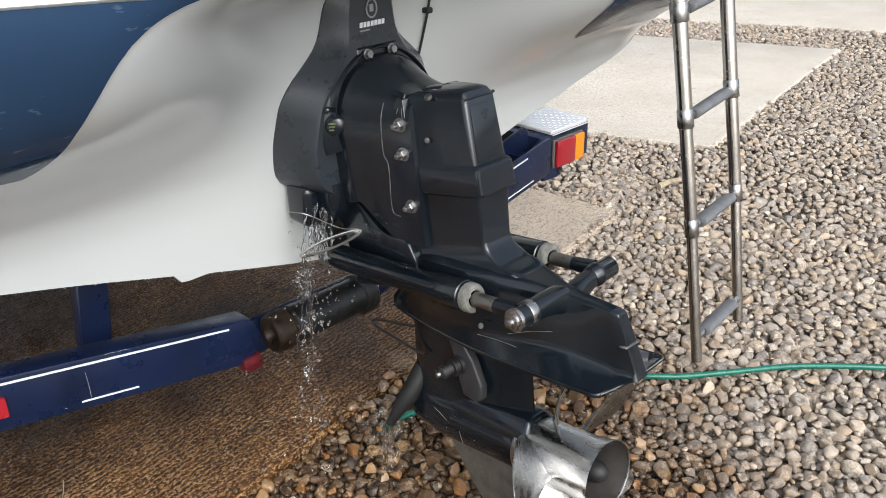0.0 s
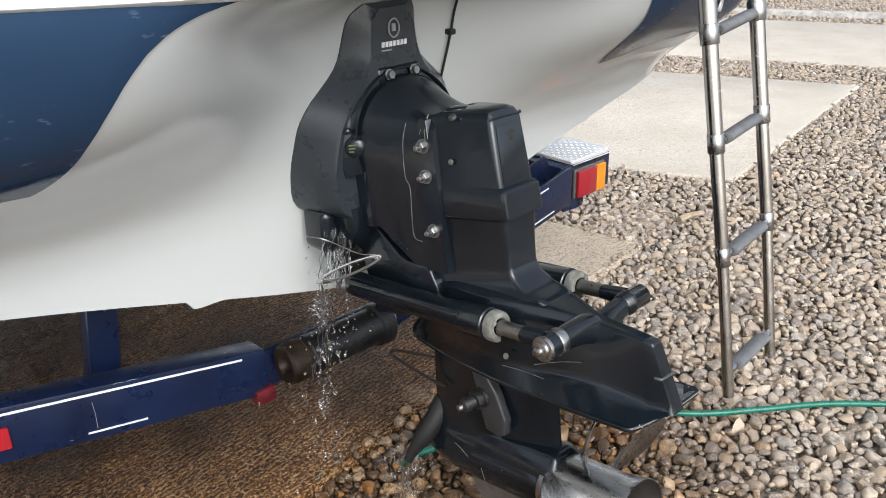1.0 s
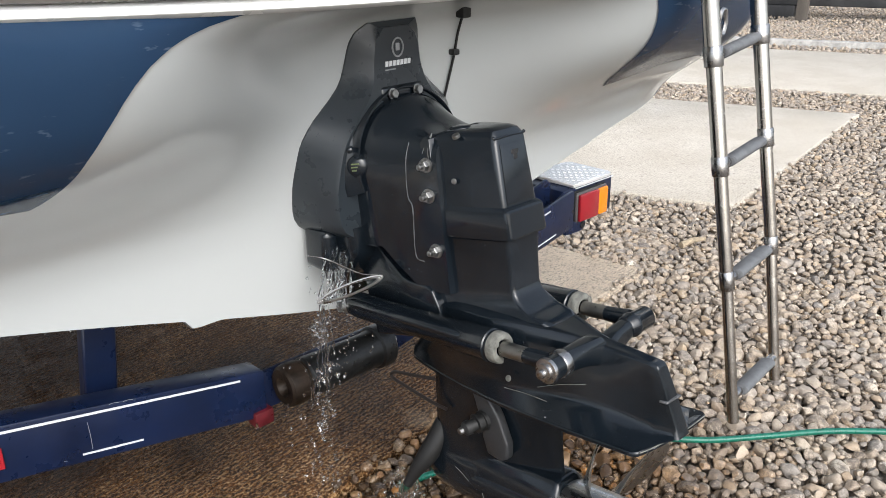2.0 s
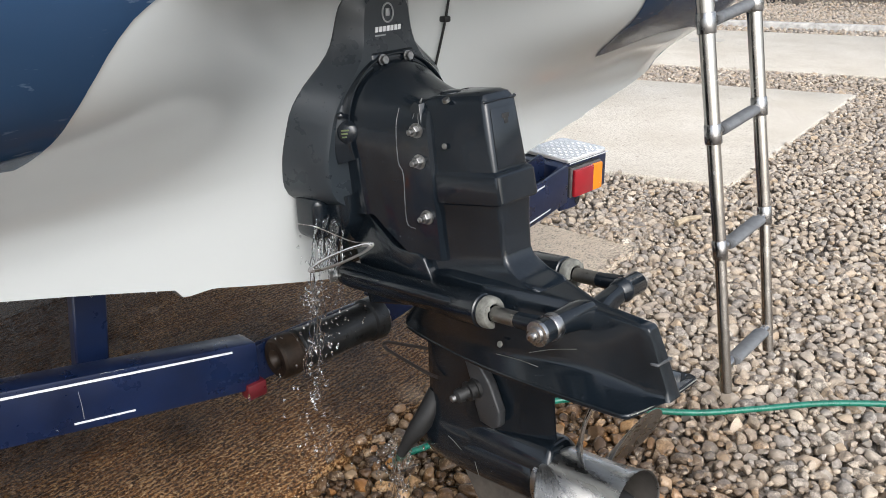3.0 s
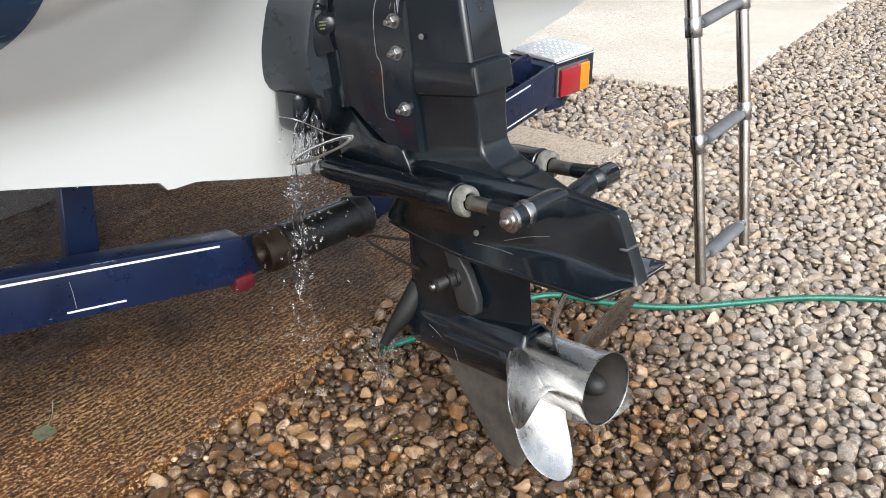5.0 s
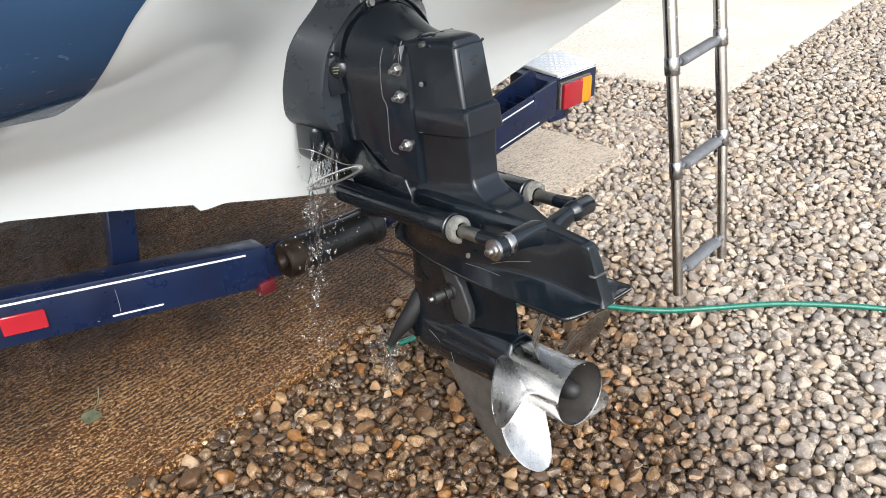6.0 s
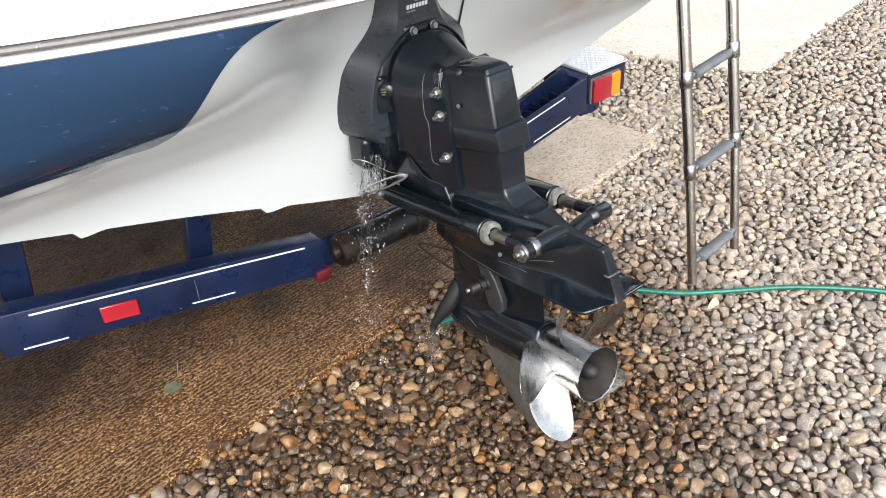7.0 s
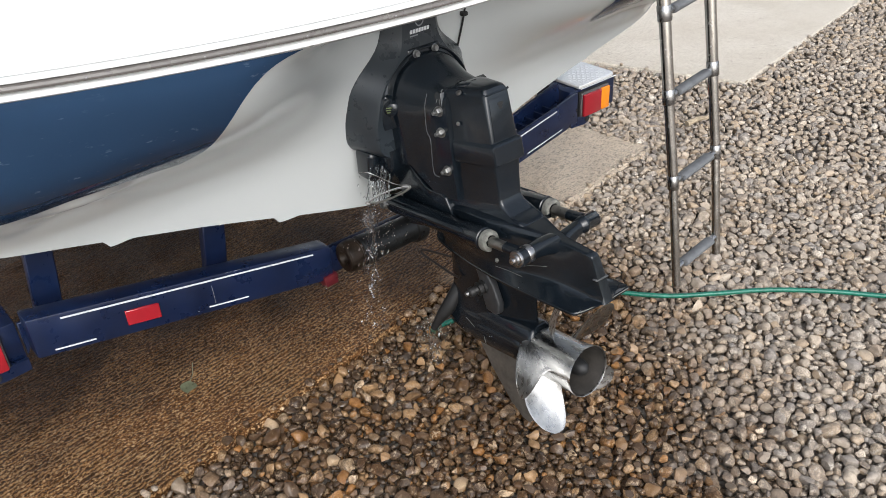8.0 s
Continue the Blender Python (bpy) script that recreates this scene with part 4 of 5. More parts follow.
    lip = tube([(-0.037, -0.2690, 0.1045), (-0.036, -0.2715, 0.1015), (0.0, -0.2725, 0.1025), (0.036, -0.2715, 0.1015), (0.037, -0.2690, 0.1045)], 0.0022, 8)
    drive_part("top_lip", lip, BLACK_DULL, upper, "thin raised lip over the rear face")
    cap = turned((-0.022, -0.178, 0.1145), (0, 0, 1), [(0, 0.021), (0.003, 0.0205), (0.0055, 0.017), (0.0065, 0.008), (0.0067, 0.001)], 28)
    drive_part("top_cover", cap, BLACK_DULL, upper, "low round black cap on top")
    drive_part("plug", turned((-0.059, -0.203, 0.106), (-0.45, 0, 1), [(0, 0.007), (0.006, 0.007), (0.007, 0.004)], 12), BOLT, upper, "worn plug on the top edge")
    drive_part("plug", turned((-0.0655, -0.192, 0.030), (-1, -0.25, 0.03), [(0, 0.0055), (0.0015, 0.005), (0.002, 0.003)], 14), BOLT, upper, "oil plug screw")
    drive_part("flange", prism([(-0.128, 0.10), (-0.118, 0.05), (-0.09, 0.03), (-0.088, -0.01), (-0.10, -0.015), (-0.105, -0.11), (-0.125, -0.125), (-0.152, -0.12), (-0.152, 0.105), (-0.14, 0.11)], lambda u, v, w: (w, u, v), -0.0775, 0.0775, 0.001, 1), BLACK, upper, "black flange between the housings")
    seam = tube([(-0.0790, -0.100, 0.098), (-0.0900, -0.098, 0.066), (-0.0920, -0.094, 0.003), (-0.0898, -0.101, -0.022), (-0.0893, -0.093, -0.109), (-0.0850, -0.111, -0.123)], 0.0010, 6, steps=4)
    drive_part("seam", seam, SEAM, upper, "thin worn seam of the flange")
    for y, z in ((-0.141, 0.059), (-0.139, 0.003), (-0.142, -0.099)):
        p = Vector((-0.0800, y, z))
        stud = turned(p, (-1, -0.15, 0), [(0, 0.0135), (0.003, 0.0135), (0.0032, 0.0115), (0.0042, 0.0115)], 18)
        hexagon(p + Vector((-0.004, 0, 0)), (-1, -0.15, 0), 0.0105, 0.009, stud)
        turned(p + Vector((-0.012, -0.001, 0)), (-1, -0.15, 0), [(0, 0.0055), (0.010, 0.0055), (0.011, 0.004)], 12, stud)
        drive_part("stud", stud, BOLT, drive, "steel stud with nut and washer")
    # grease point with its sticker
    drive_part("grease_fitting", joined(turned((-0.128, -0.004, 0.060), (-1, -0.75, 0.05), [(0, 0.024), (0.006, 0.021), (0.010, 0.016), (0.0115, 0.009), (0.012, 0.001)], 24), turned((-0.150, -0.016, 0.094), (-1, -0.75, 0), [(-0.01, 0.006), (0.002, 0.006), (0.004, 0.003)], 10)), BLACK_DULL, drive, "rounded black pivot boss")
    for k in range(3):
        bar = block((-0.008, -0.0006, -0.0013), (0.007 - 0.003 * k, 0.0006, 0.0013), 0, 1, Matrix.Translation((-0.1383, -0.0118, 0.0655 - 0.0060 * k)) @ Matrix.Rotation(radians(-53), 4, "Z"))
        drive_part("sticker", bar, STICKER, drive, "small yellow-green printed bar")
    drive_part("speed_pickup", tube([(-0.090, -0.030, -0.085), (-0.100, -0.032, -0.070), (-0.1005, -0.040, -0.058), (-0.098, -0.052, -0.055)], 0.0016, 8), BOLT, drive, "bent steel wire end")

    # lower casting over the plate: sections across, from front to tail
    def across(y, rim, xc, zc, ws, zs, wt, top, low=-0.3705, lean=0.0):
        """Half of a section: the wing from the plate's rim up to a soft crease, the side, the rounded top edge."""
        foot = Vector((rim, low))
        crease, knee = Vector((xc, zc)), Vector((ws, zs))
        up, down = (knee - crease).normalized() * 0.003, (foot - crease).normalized() * 0.003
        half = [foot, foot.lerp(crease, 0.33), foot.lerp(crease, 0.66), crease + down, crease + up]
        half += [crease.lerp(knee, k / 4) for k in range(1, 5)]
        half += [Vector((ws + (wt - ws) * (k / 3) ** 1.3, zs + (top - 0.006 - zs) * k / 3)) for k in range(1, 4)]
        half += [Vector((wt * 0.93, top - 0.0025)), Vector((wt * 0.78, top - 0.0004)), Vector((wt * 0.55, top))]
        return [(-x, y + lean * (z - top), z) for x, z in half] + [(x, y + lean * (z - top), z) for x, z in half[::-1]]
    rings = [across(0.045, 0.013, 0.012, -0.364, 0.011, -0.361, 0.010, -0.352), across(0.0, 0.026, 0.024, -0.350, 0.024, -0.33, 0.022, -0.31), across(-0.06, 0.041, 0.043, -0.345, 0.052, -0.29, 0.05, -0.25),
             across(-0.14, 0.058, 0.059, -0.337, 0.080, -0.27, 0.082, -0.20), across(-0.25, 0.074, 0.066, -0.333, 0.077, -0.27, 0.076, -0.205), across(-0.33, 0.080, 0.059, -0.334, 0.060, -0.275, 0.052, -0.214), across(-0.38, 0.0825, 0.052, -0.337, 0.046, -0.28, 0.036, -0.224), across(-0.42, 0.084, 0.045, -0.340, 0.036, -0.285, 0.024, -0.233),
             across(-0.46, 0.085, 0.0375, -0.345, 0.029, -0.29, 0.017, -0.240), across(-0.50, 0.0855, 0.028, -0.354, 0.0225, -0.295, 0.0145, -0.2450), across(-0.535, 0.0850, 0.020, -0.3655, 0.0175, -0.305, 0.0135, -0.2500, lean=0.1), across(-0.550, 0.019, 0.017, -0.362, 0.0155, -0.31, 0.0130, -0.2525, lean=0.28), across(-0.5535, 0.0165, 0.015, -0.363, 0.0140, -0.31, 0.0115, -0.2550, lean=0.30), across(-0.5545, 0.0125, 0.0115, -0.364, 0.0105, -0.31, 0.0085, -0.2590, lean=0.31)]
    casting = drive_part("lower_casting", loft(fair(rings[:-3], 5) + rings[-3:]), BLACK, drive, "black lower casting with a tapered tail", 52)
    # anti-ventilation plate
    edge = smooth_table([(0.045, 0.014), (0.0, 0.028), (-0.06, 0.043), (-0.14, 0.060), (-0.25, 0.076), (-0.33, 0.082), (-0.42, 0.086), (-0.50, 0.088), (-0.538, 0.0885)], 40, 1)
    outline = [(-w, y) for y, w in edge] + [(-0.0875, -0.549), (-0.082, -0.557), (-0.06, -0.564), (-0.03, -0.570), (0.0, -0.574), (0.04, -0.577), (0.080, -0.577), (0.090, -0.573), (0.094, -0.562)] + [(w + 0.005 * ease(-y, 0.3, 0.5), y) for y, w in edge[::-1]]
    drive_part("plate", prism(outline, lambda u, v, w: (u, v, w), -0.380, -0.3715, 0.002, 1), BLACK, drive, "broad black plate over the propeller, scraped at its rear edge")
    rim = tube([(-0.080, -0.5590, -0.3725), (-0.055, -0.5665, -0.3725), (-0.02, -0.5725, -0.3725), (0.03, -0.5775, -0.3725), (0.082, -0.5777, -0.3725)], 0.0011, 6)
    drive_part("rim", rim, ANODE, drive, "rear edge of the plate worn to bare metal")
    ledge = prism([(-0.019, -0.5720), (0.019, -0.5750), (0.019, -0.5600), (-0.019, -0.5570)], lambda u, v, w: (u, v, w), -0.3125, -0.3085, 0.001, 1)
    drive_part("ledge", ledge, SEAM, casting, "scuffed ledge across the tail")
    # scraped corner; its pale grey also stands in for the wet sky reflection
    scrape_sheen = prism([(-0.03, -0.566), (0.0, -0.570), (0.045, -0.573), (0.078, -0.573), (0.070, -0.565), (0.040, -0.560), (0.026, -0.548), (0.018, -0.562), (-0.01, -0.563)], lambda u, v, w: (u, v, w), -0.3713, -0.3708, 0)
    drive_part("scrape_sheen", scrape_sheen, surface("scraped_paint_with_sheen", (0.07, 0.073, 0.076), 0.3, spread=0.6, scale=60), drive, "scraped patch with the sky's wet sheen put in its colour")

    # cross pin, arms and trim rams
    def arm_ring(x, yc, zc, ry, rz, power):
        pts = []
        for k in range(28):
            t = 2 * math.pi * k / 28
            c, d = math.cos(t), math.sin(t)
            pts.append((x, yc + ry * math.copysign(abs(c) ** (2 / power), c), zc + rz * math.copysign(abs(d) ** (2 / power), d)))
        return pts
    arm = loft(fair([arm_ring(-0.098, -0.434, -0.242, 0.0205, 0.0205, 2.0), arm_ring(-0.075, -0.434, -0.2428, 0.0205, 0.0207, 2.4), arm_ring(-0.045, -0.434, -0.2455, 0.0205, 0.0225, 3.2), arm_ring(-0.018, -0.434, -0.2515, 0.0205, 0.0265, 4.0), arm_ring(-0.008, -0.434, -0.2560, 0.0200, 0.0275, 4.0), arm_ring(0.0, -0.434, -0.2660, 0.0180, 0.0260, 3.6)], 4))
    drive_part("arm", arm, BLACK, drive, "black tapered arm for the cross pin", 50)
    arm = turned((0, -0.434, -0.243), (1, 0, 0), [(0.07, 0.014), (0.074, 0.0195), (0.086, 0.0205), (0.088, 0.0225), (0.095, 0.0225), (0.097, 0.0205), (0.135, 0.0205), (0.138, 0.018)], 28)
    arm = joined(arm, loft(fair([arm_ring(0.0, -0.438, -0.2800, 0.0240, 0.0330, 3.2), arm_ring(0.025, -0.436, -0.2600, 0.0190, 0.0250, 3.6), arm_ring(0.055, -0.435, -0.2480, 0.0165, 0.0185, 3.2), arm_ring(0.085, -0.434, -0.243, 0.0170, 0.0175, 2.2)], 4)))
    drive_part("arm", arm, BLACK, drive, "black webbed arm for the cross pin", 50)
    sleeve = turned((-0.095, -0.434, -0.242), (-1, 0, 0), [(0, 0.0215), (0.002, 0.0225), (0.016, 0.0225), (0.018, 0.0215)], 24)
    drive_part("sleeve", sleeve, STAINLESS, drive, "bright steel sleeve")
    eye = turned((-0.113, -0.434, -0.242), (-1, 0, 0), [(0, 0.0205), (0.020, 0.0205)], 24)
    drive_part("ram_eye", eye, BLACK, drive, "black ram eye")
    end = turned((-0.134, -0.434, -0.242), (-1, 0, 0), [(0, 0.0215), (0.003, 0.022), (0.007, 0.021), (0.008, 0.015), (0.014, 0.0145), (0.015, 0.008), (0.022, 0.0075), (0.023, 0.005)], 24)
    drive_part("pin_nut", end, STAINLESS, drive, "bright steel end cap on the cross pin")
    for s in (-1, 1):
        x = 0.111 * s
        p0, p1 = Vector((x, 0.10, -0.233)), Vector((x, -0.434, -0.242))
        way = (p1 - p0).normalized()
        ram = turned(p0, way, [(0, 0.016), (0.01, 0.024), (0.03, 0.0262), (0.318, 0.0262), (0.322, 0.0292), (0.384, 0.0292), (0.386, 0.0300), (0.392, 0.0300), (0.394, 0.0278), (0.402, 0.0275)], 32)
        ram_ob = drive_part("trim_ram", ram, BLACK, drive, "black hydraulic trim ram")
        ridge = turned(p0 + Vector((0.021 * s, 0, 0.012)), way, [(0.02, 0.004), (0.03, 0.009), (0.33, 0.009), (0.34, 0.004)], 12)
        drive_part("oil_pipe", ridge, BLACK, ram_ob, "raised oil pipe along the ram")
        # zinc anode: a thick open ring on the ram's end
        mid_p, rings = p0 + way * 0.398, []
        for k in range(31):
            t = radians(-12 + 275 * k / 30) if s < 0 else radians(-83 + 275 * k / 30)
            out = Vector((math.cos(t), 0, math.sin(t)))
            rings.append([mid_p + out * r + way * d for r, d in ((0.0150, 0.0), (0.0272, 0.0), (0.0282, 0.003), (0.0278, 0.015), (0.0255, 0.019), (0.0175, 0.020), (0.0150, 0.0175))])
        drive_part("end_cap", loft(rings), ANODE, ram_ob, "dull grey open anode ring")
        piston = turned(p0 + way * 0.418, way, [(0, 0.0135), (0.052, 0.0135), (0.053, 0.012)], 20)
        drive_part("piston_rod", piston, ROD_STEEL, ram_ob, "dull steel piston rod")
        screw = turned(p0 + way * 0.4165 + Vector((0.016 * s, 0, 0.013)), way, [(0, 0.0055), (0.003, 0.0052), (0.0035, 0.003)], 12)
        drive_part("screw", screw, ANODE, ram_ob, "screw in the anode cap")
        neck = turned(p0 + way * 0.468, way, [(0, 0.0135), (0.05, 0.0165)], 18)
        drive_part("rod_end", neck, BLACK, ram_ob, "black rod end")
        base_eye = turned((x - 0.02 * s, 0.105, -0.235), (s, 0, 0), [(0, 0.015), (0.04, 0.015), (0.043, 0.011), (0.050, 0.010)], 18)
        drive_part("base_eye", base_eye, BOLT, ram_ob, "corroded eye at the foot of the ram")
    drive_part("plug", turned((-0.078, -0.29, -0.315), (-1, 0, 0.4), [(0, 0.006), (0.002, 0.0055), (0.003, 0.003)], 12), ANODE, casting, "screw plug")

    # leg, torpedo and skeg
    def foil(z, front, rear, w):
        pts = []
        n = 16
        for k in range(n + 1):
            t = k / n
            pts.append((-w * (math.sin(math.pi * t ** 0.62)) ** 0.8 - 0.002, front + (rear - front) * t, z))
        for k in range(n + 1):
            t = 1 - k / n
            pts.append((w * (math.sin(math.pi * t ** 0.62)) ** 0.8 + 0.002, front + (rear - front) * t, z))
        return pts
    rings = [foil(-0.37, -0.015, -0.340, 0.040), foil(-0.46, -0.004, -0.335, 0.038), foil(-0.515, 0.003, -0.333, 0.038), foil(-0.545, 0.006, -0.335, 0.042), foil(-0.565, 0.008, -0.337, 0.050), foil(-0.60, 0.012, -0.338, 0.0585)]
    drive_part("leg", loft(fair(rings, 4)), BLACK, drive, "black streamlined leg", 50)
    torpedo = turned((0, 0.045, -0.603), (0, -1, 0), [(0, 0.004), (0.01, 0.022), (0.03, 0.037), (0.07, 0.051), (0.13, 0.058), (0.22, 0.060), (0.33, 0.0605), (0.352, 0.0605), (0.357, 0.058)], 36)
    drive_part("gearcase", torpedo, BLACK, drive, "black torpedo-shaped gearcase", 50)
    shoulder = [plan_ring(-0.527, -0.10, -0.333, 0.034, 0.014, 0.010), plan_ring(-0.5285, -0.10, -0.338, 0.036, 0.022, 0.012), plan_ring(-0.532, -0.095, -0.342, 0.0395, 0.029, 0.013), plan_ring(-0.540, -0.09, -0.345, 0.0415, 0.036, 0.014), plan_ring(-0.558, -0.085, -0.347, 0.047, 0.047, 0.015), plan_ring(-0.60, -0.08, -0.350, 0.058, 0.0595, 0.015)]
    drive_part("shoulder", loft(fair(shoulder, 3)), BLACK, drive, "black shoulder where the leg widens into the gearcase", 60)
    for a, b in (((-0.0600, -0.34, -0.326), (-0.0400, -0.43, -0.306)), ((-0.0705, -0.27, -0.341), (-0.062, -0.37, -0.348)), ((-0.0605, -0.10, -0.565), (-0.061, -0.135, -0.585)), ((-0.060, -0.17, -0.60), (-0.0605, -0.178, -0.63))):
        drive_part("scratch", tube([a, ((Vector(a) + Vector(b)) / 2 + Vector((-0.0008, 0, 0.003))), b], 0.0006, 5, steps=4), ANODE, drive, "pale scratch in the paint")
    for z in (0.062, 0.058):
        drive_part("lanyard", tube([(-0.0685, -0.152, 0.114), (-0.078, -0.135 - (0.062 - z) * 3, 0.085), (-0.0795, -0.128 - (0.062 - z) * 5, z)], 0.0008, 6), BOLT, drive, "thin steel locking wire")
    fin = prism([(-0.06, -0.645), (-0.12, -0.755), (-0.19, -0.850), (-0.235, -0.888), (-0.262, -0.892), (-0.285, -0.86), (-0.30, -0.75), (-0.305, -0.645)], lambda u, v, w: (w, u, v), -0.007, 0.007, 0.003, 2)
    drive_part("skeg", fin, SKEG_METAL, drive, "worn grey skeg")

    # five-bladed propeller
    hub = turned((0, -0.312, -0.606), (0, -1, 0), [(0, 0.05), (0.0015, 0.0625), (0.006, 0.0645), (0.03, 0.0642), (0.09, 0.0630), (0.13, 0.0633), (0.16, 0.0652), (0.180, 0.0682), (0.190, 0.0705), (0.192, 0.0703), (0.191, 0.0685), (0.17, 0.0645), (0.12, 0.0605), (0.05, 0.0585), (0.045, 0.02)], 64)
    prop = drive_part("propeller", hub, PROP_STEEL, drive, "polished stainless propeller hub", 40)
    nut = turned((0, -0.36, -0.606), (0, -1, 0), [(0, 0.034), (0.070, 0.031), (0.095, 0.0270), (0.097, 0.0235), (0.108, 0.0232), (0.120, 0.0215), (0.130, 0.0175), (0.137, 0.0115), (0.140, 0.005), (0.1405, 0.0005)], 32)
    drive_part("cone_nut", nut, RUBBER, prop, "dark rounded nut inside the hub", 50)
    liner = turned((0, -0.312, -0.606), (0, -1, 0), [(0.056, 0.030), (0.056, 0.0575), (0.12, 0.0598), (0.17, 0.0637), (0.188, 0.0672), (0.1885, 0.0668), (0.17, 0.0631), (0.12, 0.0592), (0.058, 0.0569), (0.058, 0.030)], 48, cap=False)
    drive_part("hub_liner", liner, surface("sooty_metal", (0.050, 0.045, 0.040), 0.55, 0.2, spread=0.4, scale=24), prop, "sooty inside of the hub")
    for k in range(5):
        drive_part("blade", blade(-2.28 + radians(72 * k)), PROP_STEEL, prop, "polished steel blade", 60)
    for k in range(3):
        a = radians(98 + 120 * k)
        n = Vector((math.cos(a), 0, math.sin(a)))
        drive_part("vent_hole", turned(Vector((0, -0.3265, -0.606)) + n * 0.0632, n, [(0, 0.0105), (0.0016, 0.0105), (0.0019, 0.0095)], 20), RUBBER, prop, "round vent hole")
    return drive


def blade(phi):
    """One helical blade, right-handed, raked aft; in the drive's axes."""
    R0, R1, pitch = 0.054, 0.1969, 0.4157
    nr, nc = 44, 22
    faces = []
    for side in (1, -1):
        rows = []
        for i in range(nr + 1):
            t = 1 - (1 - i / nr) ** 1.8
            r = R0 + (R1 - R0) * t
            wide = (0.4608 - 0.0199 * t) * max(0.0, 1 - max(0, (t - 0.35) / 0.65) ** 1.676) ** 0.5
            skew = 0.0524 * t + 0.2021 * t * t
            # fillet where the blade grows out of the hub
            root = max(0.0, 1 - t / 0.10) ** 2
            row = []
            for j in range(nc + 1):
                c = -1 + 2 * j / nc
                a = phi + skew + c * wide
                y = -0.3819 - pitch / (2 * math.pi) * (a - phi) - 0.0008 * t - 0.0472 * t * t
                thick = (0.0042 * (1 - t) + 0.0012) * (1 - c * c) ** 0.5 + 0.0006 + 0.007 * root * (1 - c * c)
                cup = -0.005 * max(0, c - 0.7) / 0.3 * (1 - t)
                row.append((r * math.cos(a), y + side * thick + cup, -0.606 + r * math.sin(a)))
            rows.append(row)
        faces.append(rows)
    return loft([f + b[::-1] for f, b in zip(faces[0], faces[1])])


# ---- the trailer ----
BEAM_Y0, BEAM_Y1 = 0.18, 0.245


def beam_top(x):
    return 0.360 + 0.196 * abs(x)


def build_trailer():
    trailer = thing("boat_trailer", (0, 0.21, 0.0), "dark blue painted boat trailer with dropped rear beam", "trailer")
    for s in (-1, 1):
        front, back = (BEAM_Y0, BEAM_Y1) if s < 0 else (BEAM_Y0 + 0.03, BEAM_Y0 + 0.042)
        x0, x1 = (0.955, 1.222) if s > 0 else (1.075, 1.342)
        bm = prism([(0.20, beam_top(0.20)), (x0 - 0.012, beam_top(x0)), (x0 - 0.012, beam_top(x0) - 0.118), (0.20, beam_top(0.20) - 0.118)], lambda u, v, w: (u * s, w, v), front, back, 0.006 if s < 0 else 0.002, 2)
        beam = part("rear_beam", bm, TRAILER_BLUE, trailer, "dark blue sloping rear beam")

        def strip(x0, x1, drop, high=0.005):
            q = [(x0, beam_top(x0) - drop), (x1, beam_top(x1) - drop), (x1, beam_top(x1) - drop - high), (x0, beam_top(x0) - drop - high)]
            return prism(q, lambda u, v, w: (u * s, w, v), front - 0.0016, front - 0.0004, 0)
        part("reflective_strip", strip(0.262, 0.985 if s < 0 else 0.83, 0.010), TAPE, beam, "white reflective strip")
        part("reflective_strip", strip(0.49, 0.61, 0.095, 0.004), TAPE, beam, "white reflective strip")
        part("reflective_strip", strip(0.92, 1.02, 0.098, 0.004) if s < 0 else strip(0.68, 0.86, 0.098, 0.004), TAPE, beam, "white reflective strip")
        q = [(0.745, beam_top(0.745) - 0.038), (0.835, beam_top(0.835) - 0.038), (0.835, beam_top(0.835) - 0.084), (0.745, beam_top(0.745) - 0.084)]
        if s < 0:
            part("reflector", prism(q, lambda u, v, w: (u * s, w, v), BEAM_Y0 - 0.008, BEAM_Y0 - 0.0004, 0.002, 1), RED_LENS, beam, "red rectangular reflector")
        if s < 0:
            part("end_tag", block((s * 0.215 - 0.024, 0.17, 0.268), (s * 0.215 + 0.024, 0.205, 0.305), 0.004), surface("dull_red_plastic", (0.085, 0.008, 0.012), 0.35, spread=0.3, scale=40), beam, "small red marker block")
        # lamp bracket with chequer-plate step
        bm = joined(block((min(s * x0, s * x1), 0.262, 0.415), (max(s * x0, s * (x1 - 0.012)), 0.435, 0.530), 0.004))
        box = part("lamp_bracket", bm, TRAILER_BLUE, trailer, "blue lamp bracket box")
        part("gusset", prism([(x0 - 0.06, beam_top(x0 - 0.06) - 0.03), (x0 - 0.003, 0.529), (x0 - 0.003, 0.43)], lambda u, v, w: (u * s, w, v), 0.25, 0.262, 0.002, 1), TRAILER_BLUE, box)
        if s > 0:
            floor = prism([(0.20, beam_top(0.20) - 0.05), (0.943, beam_top(0.943) - 0.05), (0.943, beam_top(0.943) - 0.06), (0.20, beam_top(0.20) - 0.06)], lambda u, v, w: (u, w, v), back, 0.30, 0.002, 1)
            part("channel_floor", floor, TRAILER_BLUE, beam, "blue floor of the channel beam")
            for k in range(4):
                x = 0.71 + 0.044 * k
                part("rib", block((x, back + 0.002, beam_top(x) - 0.049), (x + 0.006, 0.298, beam_top(x) - 0.022), 0.001, 1), TRAILER_BLUE, beam, "small rib in the channel")
            part("stay_plate", prism([(0.66, 0.50), (0.92, 0.570), (0.94, 0.555), (0.94, 0.45), (0.66, 0.45)], lambda u, v, w: (u * s, w, v), 0.30, 0.312, 0.003, 1), TRAILER_BLUE, box, "blue stay plate behind the beam")
